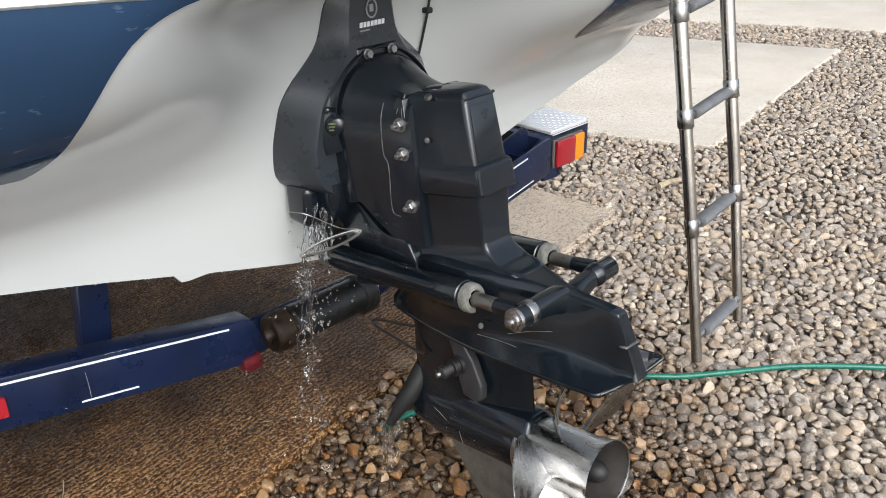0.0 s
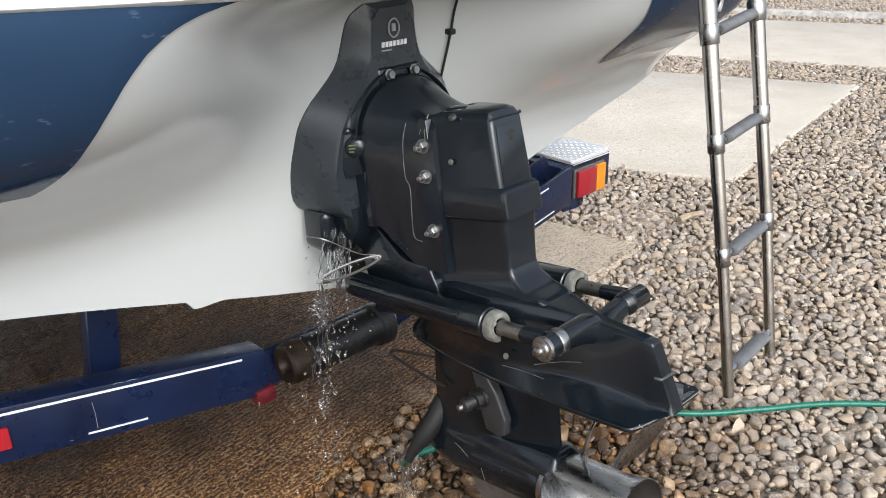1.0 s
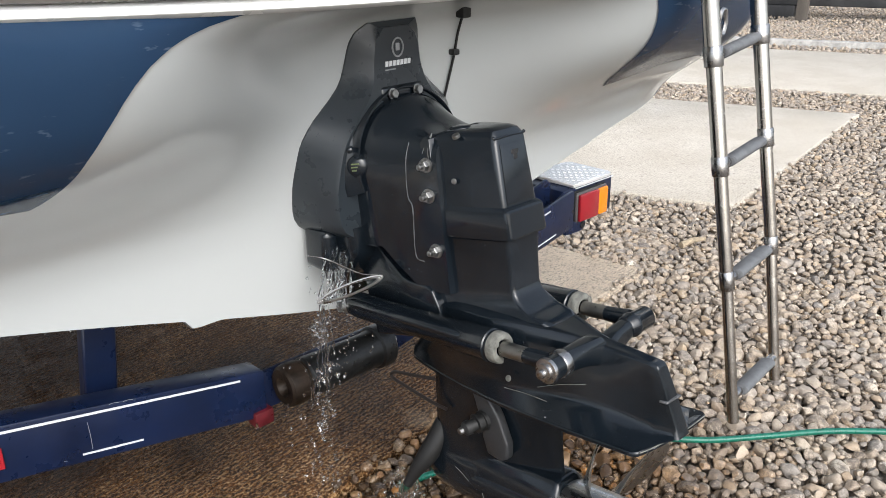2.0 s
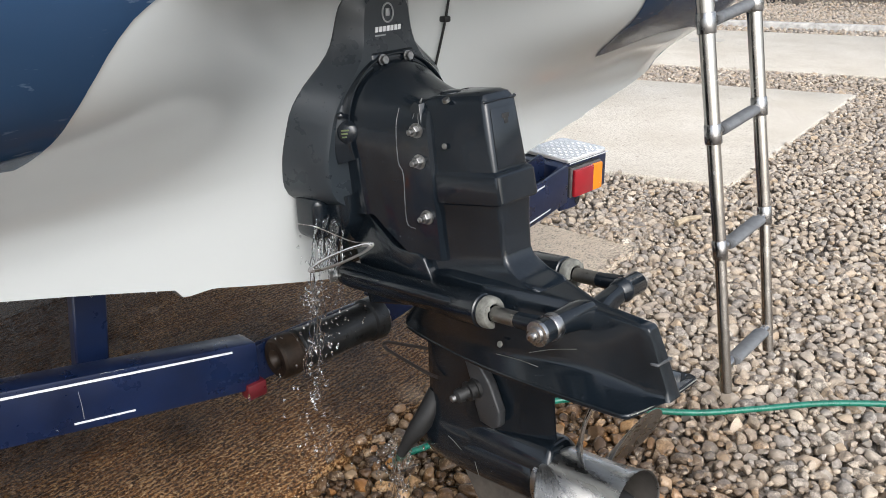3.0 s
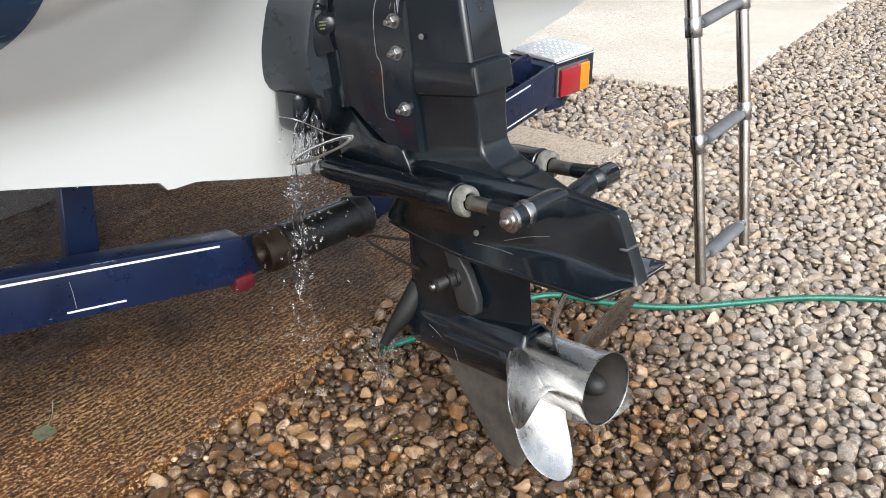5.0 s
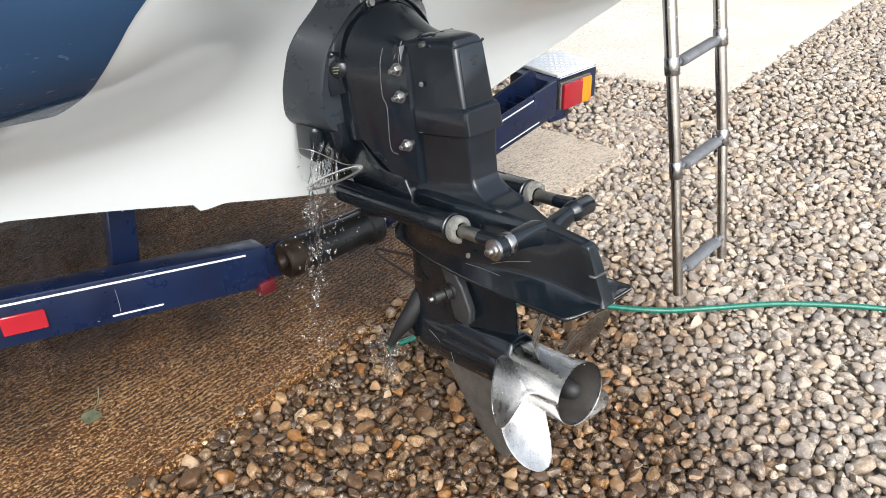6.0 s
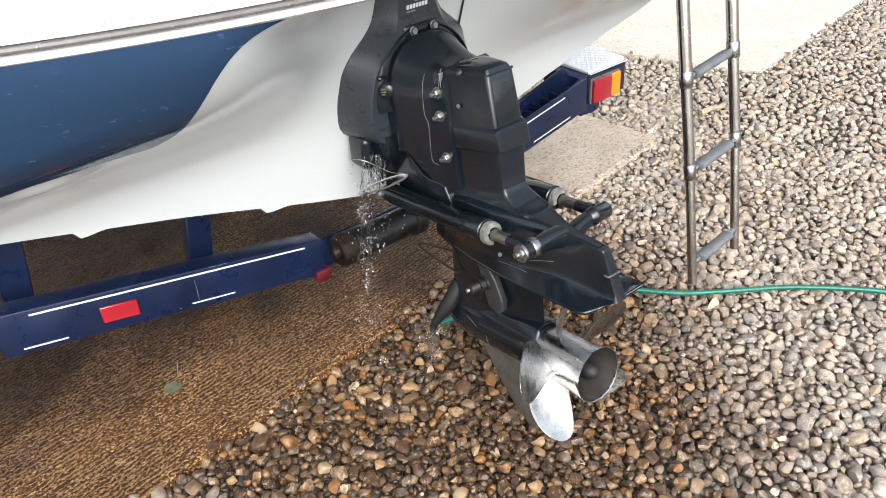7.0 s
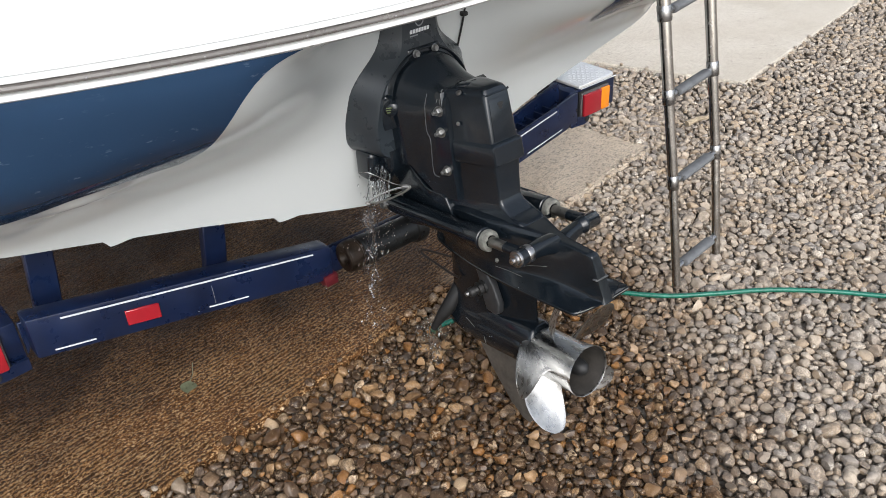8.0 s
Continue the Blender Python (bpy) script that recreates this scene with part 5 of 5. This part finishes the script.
        q = [(x0 + 0.045, 0.256), (x1 - 0.034, 0.256), (x1 - 0.020, 0.262), (x1 - 0.014, 0.276), (x1 - 0.014, 0.425), (x1 - 0.020, 0.439), (x1 - 0.034, 0.445), (x0 + 0.045, 0.445)]
        step = prism(q, lambda u, v, w: (u * s, v, w), 0.5315, 0.543, 0.002, 1)
        step_ob = part("step_plate", step, CHEQUER, box, "bright aluminium chequer-plate step")
        tread = bmesh.new()
        for i in range(15):
            for j in range(14):
                cx, cy = s * (x0 + 0.055 + 0.0126 * i), 0.262 + 0.0126 * j
                a = radians(45 if (i + j) % 2 else -45)
                u, v = Vector((math.cos(a), math.sin(a), 0)) * 0.0055, Vector((-math.sin(a), math.cos(a), 0)) * 0.0018
                c = Vector((cx, cy, 0.5432))
                top = Vector((0, 0, 0.0012))
                lo = [c - u, c - v, c + u, c + v]
                hi = [c - u * 0.6 + top, c - v * 0.6 + top, c + u * 0.6 + top, c + v * 0.6 + top]
                loft([lo, hi], tread)
        part("tread", tread, CHEQUER, step_ob, "raised lozenge tread")
        lip = prism([(x0 + 0.06, 0.5245), (x1 - 0.006, 0.5245), (x1 - 0.006, 0.5285), (x0 + 0.06, 0.5285)], lambda u, v, w: (u * s, w, v), 0.2605, 0.2618, 0)
        part("reflective_strip", lip, TAPE, box, "white reflective strip")
        def lens(a, b, y0, y1, z0, z1, edge=0.005):
            return block((min(s * (x0 + a), s * (x0 + b)), y0, z0), (max(s * (x0 + a), s * (x0 + b)), y1, z1), edge, 2)
        lamp = part("lamp", lens(0.042, 0.206, 0.252, 0.2625, 0.418, 0.520), RUBBER, box, "rear lamp with red and amber lenses")
        part("casing", lens(0.045, 0.203, 0.242, 0.2525, 0.420, 0.517), surface("grey_lamp_plastic", (0.12, 0.11, 0.11), 0.4), lamp, "grey lamp casing")
        part("red_lens", lens(0.050, 0.1475, 0.229, 0.2425, 0.424, 0.513), RED_LENS, lamp, "red lens")
        part("amber_lens", lens(0.1485, 0.197, 0.231, 0.2425, 0.424, 0.513), AMBER_LENS, lamp, "amber lens")
        part("side_marker", lens(0.2065, 0.214, 0.252, 0.262, 0.46, 0.485, 0.003), AMBER_LENS, lamp, "small amber side marker")
        tab = prism([(x0 + 0.0, 0.388), (x0 + 0.07, 0.384), (x0 + 0.090, 0.387), (x0 + 0.099, 0.395), (x0 + 0.102, 0.406), (x0 + 0.098, 0.416), (x0 + 0.088, 0.422), (x0 + 0.066, 0.4235), (x0 + 0.0, 0.4235)], lambda u, v, w: (u * s, w, v), 0.246, 0.258, 0.002, 1)
        part("lashing_eye", tab, TRAILER_BLUE, box, "blue lashing tab under the lamp")
        part("eye_bolt", turned((s * (x0 + 0.084), 0.2462, 0.404), (0, -1, 0), [(0, 0.011), (0.003, 0.011), (0.004, 0.0085), (0.001, 0.006)], 18), RUBBER, box, "black eye in the lashing tab")
        # uprights and bunks
        for x in (0.51, 0.98) if s < 0 else (0.51,):
            foot, head = beam_top(x) - 0.13, keel_line(x - 0.03) - 0.02
            q = [(x + 0.036, foot), (x - 0.036, foot), (x - 0.072, head), (x, head)]
            part("upright", prism(q, lambda u, v, w: (u * s, w, v), 0.335, 0.365, 0.004, 1), TRAILER_BLUE, trailer, "blue flat upright")
        q = [(0.32, keel_line(0.32) - 0.004), (0.345, keel_line(0.345) - 0.034), (0.41, keel_line(0.41) - 0.055), (0.46, keel_line(0.46) - 0.055), (0.60, keel_line(0.60) - 0.030), (0.90, keel_line(0.90) - 0.03), (0.90, keel_line(0.90) - 0.004), (0.40, keel_line(0.40) - 0.004)]
        part("bunk", prism(q, lambda u, v, w: (u * s, w, v), 0.30, 0.40, 0.004, 1), TRAILER_BLUE, trailer, "blue bunk board under the hull")
    for a, b in (((-0.591, 0.446), (-0.590, 0.385)), ((-0.645, 0.384), (-0.640, 0.381)), ((-0.545, 0.4655), (-0.525, 0.4615)), ((-0.518, 0.460), (-0.498, 0.4565))):
        part("paint_chip", tube([(a[0], 0.1797, a[1]), ((a[0] + b[0]) / 2 + 0.001, 0.1797, (a[1] + b[1]) / 2 + 0.001), (b[0], 0.1797, b[1])], 0.0005, 5, steps=3), PRINT_GREY, trailer, "pale chip in the blue paint")
    for s in (-1, 1):
        part("side_rail", block((s * 0.86 - 0.03, 2.2, 0.30), (s * 0.86 + 0.03, 5.0, 0.38), 0.006), TRAILER_BLUE, trailer, "blue side rail running forward")
        tyre = turned((s * 0.90, 2.6, 0.29), (s, 0, 0), [(0, 0.18), (0.01, 0.27), (0.04, 0.29), (0.13, 0.29), (0.16, 0.27), (0.17, 0.18)], 36)
        wheel = part("tyre", tyre, RUBBER, trailer, "black rubber tyre")
        part("rim", turned((s * 0.93, 2.6, 0.29), (s, 0, 0), [(0, 0.17), (0.12, 0.17), (0.125, 0.15), (0.11, 0.06), (0.13, 0.04)], 28), ANODE, wheel, "steel rim")
    part("axle", rod((-0.95, 2.6, 0.29), (0.95, 2.6, 0.29), 0.03), TRAILER_BLUE, trailer, "blue axle")
    # keel roller
    mid = (-0.165, 0.168, 0.346)
    ends = [(0.03, 0.016), (0.004, 0.020), (0.0, 0.024), (0.0, 0.042), (0.005, 0.048), (0.02, 0.051), (0.046, 0.0505), (0.051, 0.045), (0.057, 0.045)]
    body = [(0.056, 0.042), (0.057, 0.045), (0.063, 0.050), (0.10, 0.0485), (0.16, 0.0465), (0.24, 0.046), (0.262, 0.0475), (0.266, 0.054), (0.298, 0.055), (0.305, 0.05), (0.308, 0.03)]
    rol = part("keel_roller", turned(mid, (1, 0, 0), body, 40), WORN_RUBBER, trailer, "worn black rubber keel roller, wet")
    part("roller_end", turned(mid, (1, 0, 0), ends, 40), surface("brown_rubber", (0.018, 0.0125, 0.009), 0.42, spread=0.85, scale=28, bump=0.4, distance=0.001, gloss=0.2), rol, "brown worn end of the roller with a bore")
    part("spindle", rod((-0.13, 0.168, 0.346), (0.17, 0.168, 0.346), 0.012), BOLT, rol, "steel spindle")
    part("roller_bracket", block((-0.21, 0.225, 0.27), (0.21, 0.243, 0.365), 0.003), TRAILER_BLUE, trailer, "blue roller bracket")


# ---- the boarding ladder ----
def build_ladder():
    ladder = thing("boarding_ladder", (0.67, -0.56, 0.28), "telescopic stainless boarding ladder hanging from the platform", "ladder")

    def rail(side, z):
        z += 0.012 if side > 0 else -0.012
        x = (0.563 + (z - 0.84) * 0.06) if side < 0 else (0.773 + (z - 0.84) * 0.08)
        x -= (0.03 if side < 0 else 0.055) * max(0.0, z - 0.6)
        return Vector((x, -0.457 + 0.2 * (z - 0.84), z))
    levels = [0.285, 0.335, 0.605, 0.850, 1.072, 1.31]
    radii = [0.0125, 0.0125, 0.0145, 0.0165, 0.0185]
    for side in (-1, 1):
        for k in range(1, 5):
            lo, hi = levels[k] if k > 1 else 0.285, levels[k + 1]
            tube_ob = part("rail_tube", rod(rail(side, lo - (0.01 if k > 1 else 0)), rail(side, hi), radii[k], 24), TUBE_STEEL, ladder, "stainless tube section")
            if k > 1:
                way = rail(side, hi) - rail(side, lo)
                part("collar", turned(rail(side, lo - 0.02), way, [(0, radii[k] + 0.0002), (0.002, radii[k] + 0.0016), (0.04, radii[k] + 0.0016), (0.042, radii[k] + 0.0002)], 24), STAINLESS, tube_ob, "polished collar")
    for k, z in enumerate((0.343, 0.605, 0.850, 1.072)):
        a, b = rail(-1, z), rail(1, z)
        step = part("rung", rod(a, b, 0.010, 16), STAINLESS, ladder, "stainless rung")
        way = (b - a).normalized()
        up = Vector((0, 0.35, 1)).normalized()
        out = way.cross(up).normalized()
        rings = []
        for d in (0.032, 0.035, (b - a).length - 0.035, (b - a).length - 0.032):
            c = a + way * d
            grow = 0.8 if d in (0.032, (b - a).length - 0.032) else 1.0
            rings.append([c + out * (0.021 * math.cos(t)) * grow + up * (0.0125 * math.sin(t)) * grow for t in [2 * math.pi * i / 16 for i in range(16)]])
        part("tread", loft(rings), STEP_GREY, step, "grey rubber tread")
    ring = [(0.607 + 0.014 * math.sin(t), -0.40, 1.125 + 0.026 * math.cos(t)) for t in [2 * math.pi * i / 20 for i in range(21)]]
    part("catch", tube(ring, 0.005, 8, steps=0), STAINLESS, ladder, "bent stainless catch")


# ---- flushing gear ----
def build_flushing():
    muff = thing("flush_muff", D(-0.05, -0.2, -0.45), "black rubber flushing cup clamped on the drive's leg", "flushing cup")
    cup = prism([(-0.165, -0.378), (-0.200, -0.375), (-0.228, -0.42), (-0.246, -0.475), (-0.241, -0.506), (-0.224, -0.515), (-0.190, -0.508), (-0.182, -0.475), (-0.175, -0.42)], lambda u, v, w: tuple(D(w, u, v)), -0.055, -0.034, 0.005, 3)
    part("cup", cup, surface("grey_rubber", (0.030, 0.031, 0.033), 0.38, spread=0.2, scale=25), muff, "grey-black rubber cup")
    c, way = D(-0.05, -0.19, -0.437), TRIM.to_3x3() @ Vector((-1, 0.25, -0.1))
    nut = turned(c, way, [(0, 0.021), (0.007, 0.021), (0.008, 0.017), (0.015, 0.017), (0.016, 0.020), (0.022, 0.020), (0.023, 0.013), (0.034, 0.012), (0.035, 0.015), (0.046, 0.014), (0.052, 0.006)], 10)
    part("screw", nut, RUBBER, muff, "black clamp screw")
    part("screw_end", turned(c + way.normalized() * 0.05, way, [(0, 0.007), (0.008, 0.007), (0.010, 0.004)], 10), BOLT, muff, "bright screw end")
    part("wire_clamp", tube([D(-0.048, -0.08, -0.448), D(-0.05, -0.045, -0.444), D(-0.05, 0.03, -0.430), D(-0.05, 0.072, -0.421), D(-0.05, 0.084, -0.413), D(-0.048, 0.070, -0.404), D(-0.046, 0.02, -0.399), D(-0.044, -0.05, -0.392)], 0.0036, 8), surface("rusted_wire", (0.016, 0.011, 0.009), 0.5, spread=0.5, scale=60), muff, "rusty bent wire clamp")
    part("inlet", tube([(-0.006, -0.200, 0.350), (-0.038, -0.192, 0.300), (-0.066, -0.176, 0.255), (-0.083, -0.160, 0.214)], lambda t: 0.023 - 0.0125 * ease(t, 0.3, 1.0), 14), RUBBER, muff, "black hose inlet")
    hose = tube([(-0.080, -0.160, 0.216), (-0.052, -0.115, 0.160), (0.0, -0.045, 0.085), (0.05, 0.015, 0.038), (0.09, 0.03, 0.026), (0.17, 0.02, 0.02), (0.33, -0.02, 0.018), (0.50, -0.06, 0.022), (0.59, -0.12, 0.026), (0.66, -0.24, 0.02), (0.77, -0.38, 0.018), (0.90, -0.49, 0.02), (1.05, -0.61, 0.022), (1.2, -0.76, 0.016), (1.32, -0.92, 0.016), (1.6, -1.25, 0.014)], 0.0085, 12)
    solid("garden_hose", hose, HOSE, (0.5, -0.06, 0.0), "green garden hose lying on wet pebbles", "hose")
    # coil of bright wire hanging at the housing's foot
    loops = bmesh.new()
    a, b = Vector((-0.209, -0.068, 0.654)), Vector((-0.127, -0.152, 0.704))
    mid, axis = (a + b) / 2, (b - a) / 2
    side = Vector((0.25, 0.1, 1)).cross(axis).cross(axis).normalized() * -0.0095
    for k in range(4):
        off = Vector((0.0008, -0.0034, 0.0022)) * (k - 1.5)
        ring = [mid + off + axis * math.cos(t) * (1 - 0.02 * (k % 3)) + side * math.sin(t) * (1.0 + 0.05 * (k % 2)) for t in [2 * math.pi * i / 40 for i in range(41)]]
        tube(ring, 0.0024, 8, loops, steps=0)
    tube([a + Vector((-0.006, 0.02, 0.09)), a + Vector((0.03, 0.01, 0.075)), mid + Vector((0.02, -0.01, 0.03)), b + Vector((0.004, 0.004, 0.004))], 0.0012, 6, loops)
    solid("wire_coil", loops, STAINLESS, (-0.165, -0.11, 0.675), "coil of bright steel wire looped on the drive", "wire coil")
    # lead hanging down the transom
    lead = thing("transom_lead", (0.19, -0.05, 1.1), "thin black lead hanging down the transom", "cable")
    top = [(x, stern_y(x, z) - 0.006, z) for x, z in ((0.160, 1.160), (0.169, 1.12), (0.169, 1.08), (0.167, 1.03), (0.165, 0.965))]
    part("lead", tube(top, 0.0028, 8), RUBBER, lead)
    part("clip", block((0.160, top[2][1] - 0.008, 1.074), (0.177, top[2][1] + 0.010, 1.086), 0.003), RUBBER, lead, "small black clip")
    part("gland", block((0.148, top[0][1] - 0.012, 1.150), (0.172, top[0][1] + 0.012, 1.182), 0.005), RUBBER, lead, "black cable gland")


def build_water():
    rng = random.Random(3)
    bm = bmesh.new()

    def drop(c, r):
        """A wobbling bead, pulled long as it falls."""
        long, lean = rng.uniform(0.8, 1.9), (rng.gauss(0, 0.3), rng.gauss(0, 0.3), 1)
        dents = [rng.uniform(0.7, 1.2) for _ in range(5)]
        turned(c, lean, [(-r * 1.2 * long, r * 0.15), (-r * 0.7 * long, r * 0.7 * dents[0]), (-r * 0.1 * long, r * dents[1]), (r * 0.5 * long, r * 0.75 * dents[2]), (r * 0.95 * long, r * 0.4 * dents[3]), (r * 1.3 * long, r * 0.1)], 7, bm)

    def ribbon(x, y, z, n, fall, wide, drift):
        """A twisting flat strand: thin one way, broad the other, pinched here and there."""
        pts = []
        for i in range(n):
            pts.append(Vector((x, y, z)))
            x, y, z = x + drift[0] + rng.gauss(0, 0.0030), y + drift[1] + rng.gauss(0, 0.0025), z - fall * rng.uniform(0.7, 1.3)
        path, rings = smooth_path(pts, 5), []
        a0, twist, ph = rng.uniform(0, 6.28), rng.uniform(-9, 9), rng.uniform(0, 6)
        for i, p in enumerate(path):
            t = i / (len(path) - 1)
            ends = min(1.0, 0.15 + 6 * t, 0.1 + 5 * (1 - t))
            w = wide * ends * (0.45 + 0.55 * abs(math.sin(8 * t + ph)) + 0.5 * noise.noise((p.x * 160, p.y * 160, p.z * 90)))
            h = max(0.0006, abs(w) * (0.3 + 0.2 * noise.noise((p.x * 90, p.z * 120, 3.0))))
            a = a0 + twist * t
            u, v = Vector((math.cos(a), math.sin(a), 0)), Vector((-math.sin(a), math.cos(a), 0))
            rings.append([p + u * (max(0.0007, abs(w)) * math.cos(k * math.pi / 4)) + v * (h * math.sin(k * math.pi / 4)) for k in range(8)])
        loft(rings, bm)
    # torn curtain off the lug
    for k in range(22):
        ribbon(-0.152 + rng.gauss(0, 0.011), -0.052 + rng.gauss(0, 0.007), 0.752 - 0.05 * rng.random(), 8, 0.013, rng.uniform(0.002, 0.0055), (-0.0018, 0.001))
    # the rope below the wire coil, falling to the slab
    for k in range(5):
        ribbon(-0.186 + rng.gauss(0, 0.003), -0.045 + rng.gauss(0, 0.003), 0.672 - 0.012 * k, 11, 0.019 + 0.003 * k, rng.uniform(0.0016, 0.0034), (-0.0004, 0.0022))
    for k in range(3):
        ribbon(-0.176 + rng.gauss(0, 0.006), -0.04, 0.60 - 0.05 * k, 6, 0.016, rng.uniform(0.0015, 0.003), (0.0012, 0.002))
    # clots and beads round it
    for k in range(60):
        t = rng.random()
        x0, y0, z0 = -0.182 - 0.004 * t + rng.gauss(0, 0.010 + 0.022 * t), -0.035 + 0.04 * t + rng.gauss(0, 0.012), 0.66 - 0.645 * t ** 1.15
        for i in range(rng.randint(1, 5)):
            drop(Vector((x0 + rng.gauss(0, 0.006), y0 + rng.gauss(0, 0.006), max(0.012, z0 + rng.gauss(0, 0.012)))), rng.uniform(0.0013, 0.0046))
    # spray thrown off to both sides
    for k in range(210):
        drop(Vector((-0.13 + rng.gauss(0, 0.032), -0.01 + rng.gauss(0, 0.035), 0.57 + rng.gauss(0, 0.07))), abs(rng.gauss(0.0010, 0.0006)) + 0.0006)
    for k in range(80):
        drop(Vector((-0.19 + rng.gauss(0, 0.06), 0.0 + rng.gauss(0, 0.05), abs(rng.gauss(0.25, 0.16)) + 0.012)), rng.uniform(0.0012, 0.0036))
    for k in range(14):
        x = -0.78 + 0.043 * k + rng.uniform(-0.012, 0.012)
        drop(Vector((x, stern_y(x, keel_line(x) + 0.002) + 0.002, keel_line(x) - 0.001)), rng.uniform(0.0014, 0.0026))
    # splash at the hose's end
    for k in range(7):
        ribbon(-0.080 + rng.gauss(0, 0.010), -0.155 + rng.gauss(0, 0.010), 0.235 - 0.02 * rng.random(), 7, 0.017, rng.uniform(0.0015, 0.004), (-0.002, 0.0))
    for k in range(130):
        drop(Vector((-0.082 + rng.gauss(0, 0.022), -0.150 + rng.gauss(0, 0.020), 0.235 - abs(rng.gauss(0, 0.08)))), rng.uniform(0.0013, 0.0040))
    solid("water_stream", bm, WATER, (-0.16, -0.02, 0.0), "cooling water running and dripping off the drive", "water", kind="stuff", angle=180)


def build_drops():
    """Drops standing on the drive's plate, gearcase, rams and hub."""
    rng = random.Random(11)
    bm = bmesh.new()

    def bead(p, up, r):
        turned(TRIM @ Vector(p), TRIM.to_3x3() @ Vector(up), [(-r * 0.2, r * 0.9), (r * 0.2, r), (r * 0.5, r * 0.75), (r * 0.7, r * 0.2)], 7, bm)
    for k in range(130):
        x, y = rng.uniform(-0.085, 0.085), rng.uniform(-0.575, -0.33)
        if y > -0.55:
            x = rng.uniform(0.05, 0.088)
        bead((x, y, -0.3708), (0, 0, 1), rng.uniform(0.0006, 0.0019))
    for k in range(70):
        # on the sloping wing, from the plate's rim to the crease
        y, t = rng.uniform(-0.53, -0.36), rng.uniform(0.05, 0.9)
        inner = 0.055 - 0.036 * (-y - 0.36) / 0.17
        rise = 0.035 - 0.030 * (-y - 0.36) / 0.17
        bead((-0.083 + (0.083 - inner) * t, y, -0.3703 + rise * t), (-rise, 0, 0.083 - inner), rng.uniform(0.0006, 0.0016))
    for k in range(90):
        a, y = rng.uniform(1.6, 3.5), rng.uniform(-0.29, -0.03)
        bead((0.0606 * math.cos(a), y, -0.603 + 0.0606 * math.sin(a)), (math.cos(a), 0, math.sin(a)), rng.uniform(0.0005, 0.0016))
    for k in range(60):
        a, y = rng.uniform(1.0, 3.3), rng.uniform(-0.50, -0.33)
        bead((0.0582 * math.cos(a), y, -0.603 + 0.0582 * math.sin(a)), (math.cos(a), 0, math.sin(a)), rng.uniform(0.0006, 0.0017))
    for k in range(50):
        a, y = rng.uniform(1.2, 3.0), rng.uniform(-0.30, 0.05)
        bead((-0.111 + 0.0256 * math.cos(a), y, -0.236 + 0.0256 * math.sin(a)), (math.cos(a), 0, math.sin(a)), rng.uniform(0.0005, 0.0012))
    solid("water_drops", bm, WATER, tuple(D(0, -0.45, -0.37)), "clear drops standing on the black drive", "water", kind="stuff", angle=180)


# ---- small and far things ----
def build_rest():
    leaf = bmesh.new()
    rings = []
    for k in range(9):
        t = k / 8
        w = 0.026 * math.sin(math.pi * min(1, t * 1.02)) ** 0.8 + 0.0004
        y = 0.060 * t
        rings.append([(-w, y, 0.010 + 0.006 * math.sin(3 * t)), (0, y, 0.0075), (w, y, 0.011 + 0.004 * math.cos(3 * t))])
    loft(rings, leaf, closed=False)
    bmesh.ops.solidify(leaf, geom=leaf.faces[:], thickness=0.0008)
    leaf = joined(leaf, tube([(0, 0.055, 0.012), (0.004, 0.085, 0.016), (0.0, 0.125, 0.03)], 0.0012, 6))
    leaf.transform(pose(-0.69, 0.33, 0.0, 0, 0, -35))
    solid("leaf", leaf, LEAF, (-0.69, 0.35, 0.004), "fallen green leaf on wet concrete", "leaf")
    stick = tube([(1.985, 0.425, 0.018), (2.05, 0.41, 0.026), (2.115, 0.390, 0.022)], lambda t: 0.015 * (1 - 0.35 * t), 8)
    solid("stick", stick, DRY_WOOD, (2.05, 0.41, 0.0), "dry broken stick on pebbles", "stick")
    cover = turned((6.56, 2.90, 0.004), (0, 0, 1), [(0, 0.17), (0.006, 0.17), (0.008, 0.16)], 28)
    solid("manhole_cover", cover, surface("worn_iron_cover", (0.42, 0.385, 0.33), 0.7, spread=0.2), (6.56, 2.90, 0.0), "small round cover in the concrete path", "manhole cover")
    turn = Matrix.Translation((10.6, 3.2, 0)) @ Matrix.Rotation(radians(-73), 4, "Z")
    for at in (-2.6, -0.9, 0.75, 2.3):
        bm = block((at - 0.22, -0.10, -0.05), (at + 0.22, 0.16, 0.139), 0.015, 2, turn)
        solid("bearer", bm, DARK_TIMBER, tuple(turn @ Vector((at, 0.03, 0))), "short dark timber bearer under stacked beams", "bearer", "bearers under the beams")
    for z, d in ((0.17, 0.05), (0.34, 0.0)):
        bm = block((-3.5, -0.12 + d, z - 0.03), (3.2, 0.12 + d, z + 0.138), 0.02, 2, turn)
        solid("timber_beam", bm, DARK_TIMBER, tuple(turn @ Vector((0, d, z))), "dark tarred timber beam lying in the yard", "beam", "stacked beams")
    bm = block((-0.07, -0.06, -0.05), (0.07, 0.06, 0.9), 0.012, 2, Matrix.Translation((10.05, 3.6, 0)) @ Matrix.Rotation(radians(-73), 4, "Z"))
    solid("wooden_post", bm, OLD_WOOD, (10.05, 3.6, 0.0), "weathered grey wooden post", "post")
    # invented dark backdrop out of view, for the steel to reflect
    bm = block((13.6, -4.0, -0.05), (14.0, 11.0, 2.3), 0.05, 1, None)
    solid("dark_backdrop", bm, DARK_TIMBER, (13.8, 2.5, 0.0), "unseen dark backdrop added beyond the yard", "shed")


build_boat()
build_drive()
build_trailer()
build_ladder()
build_flushing()
build_water()
build_drops()
build_rest()
build_gravel()
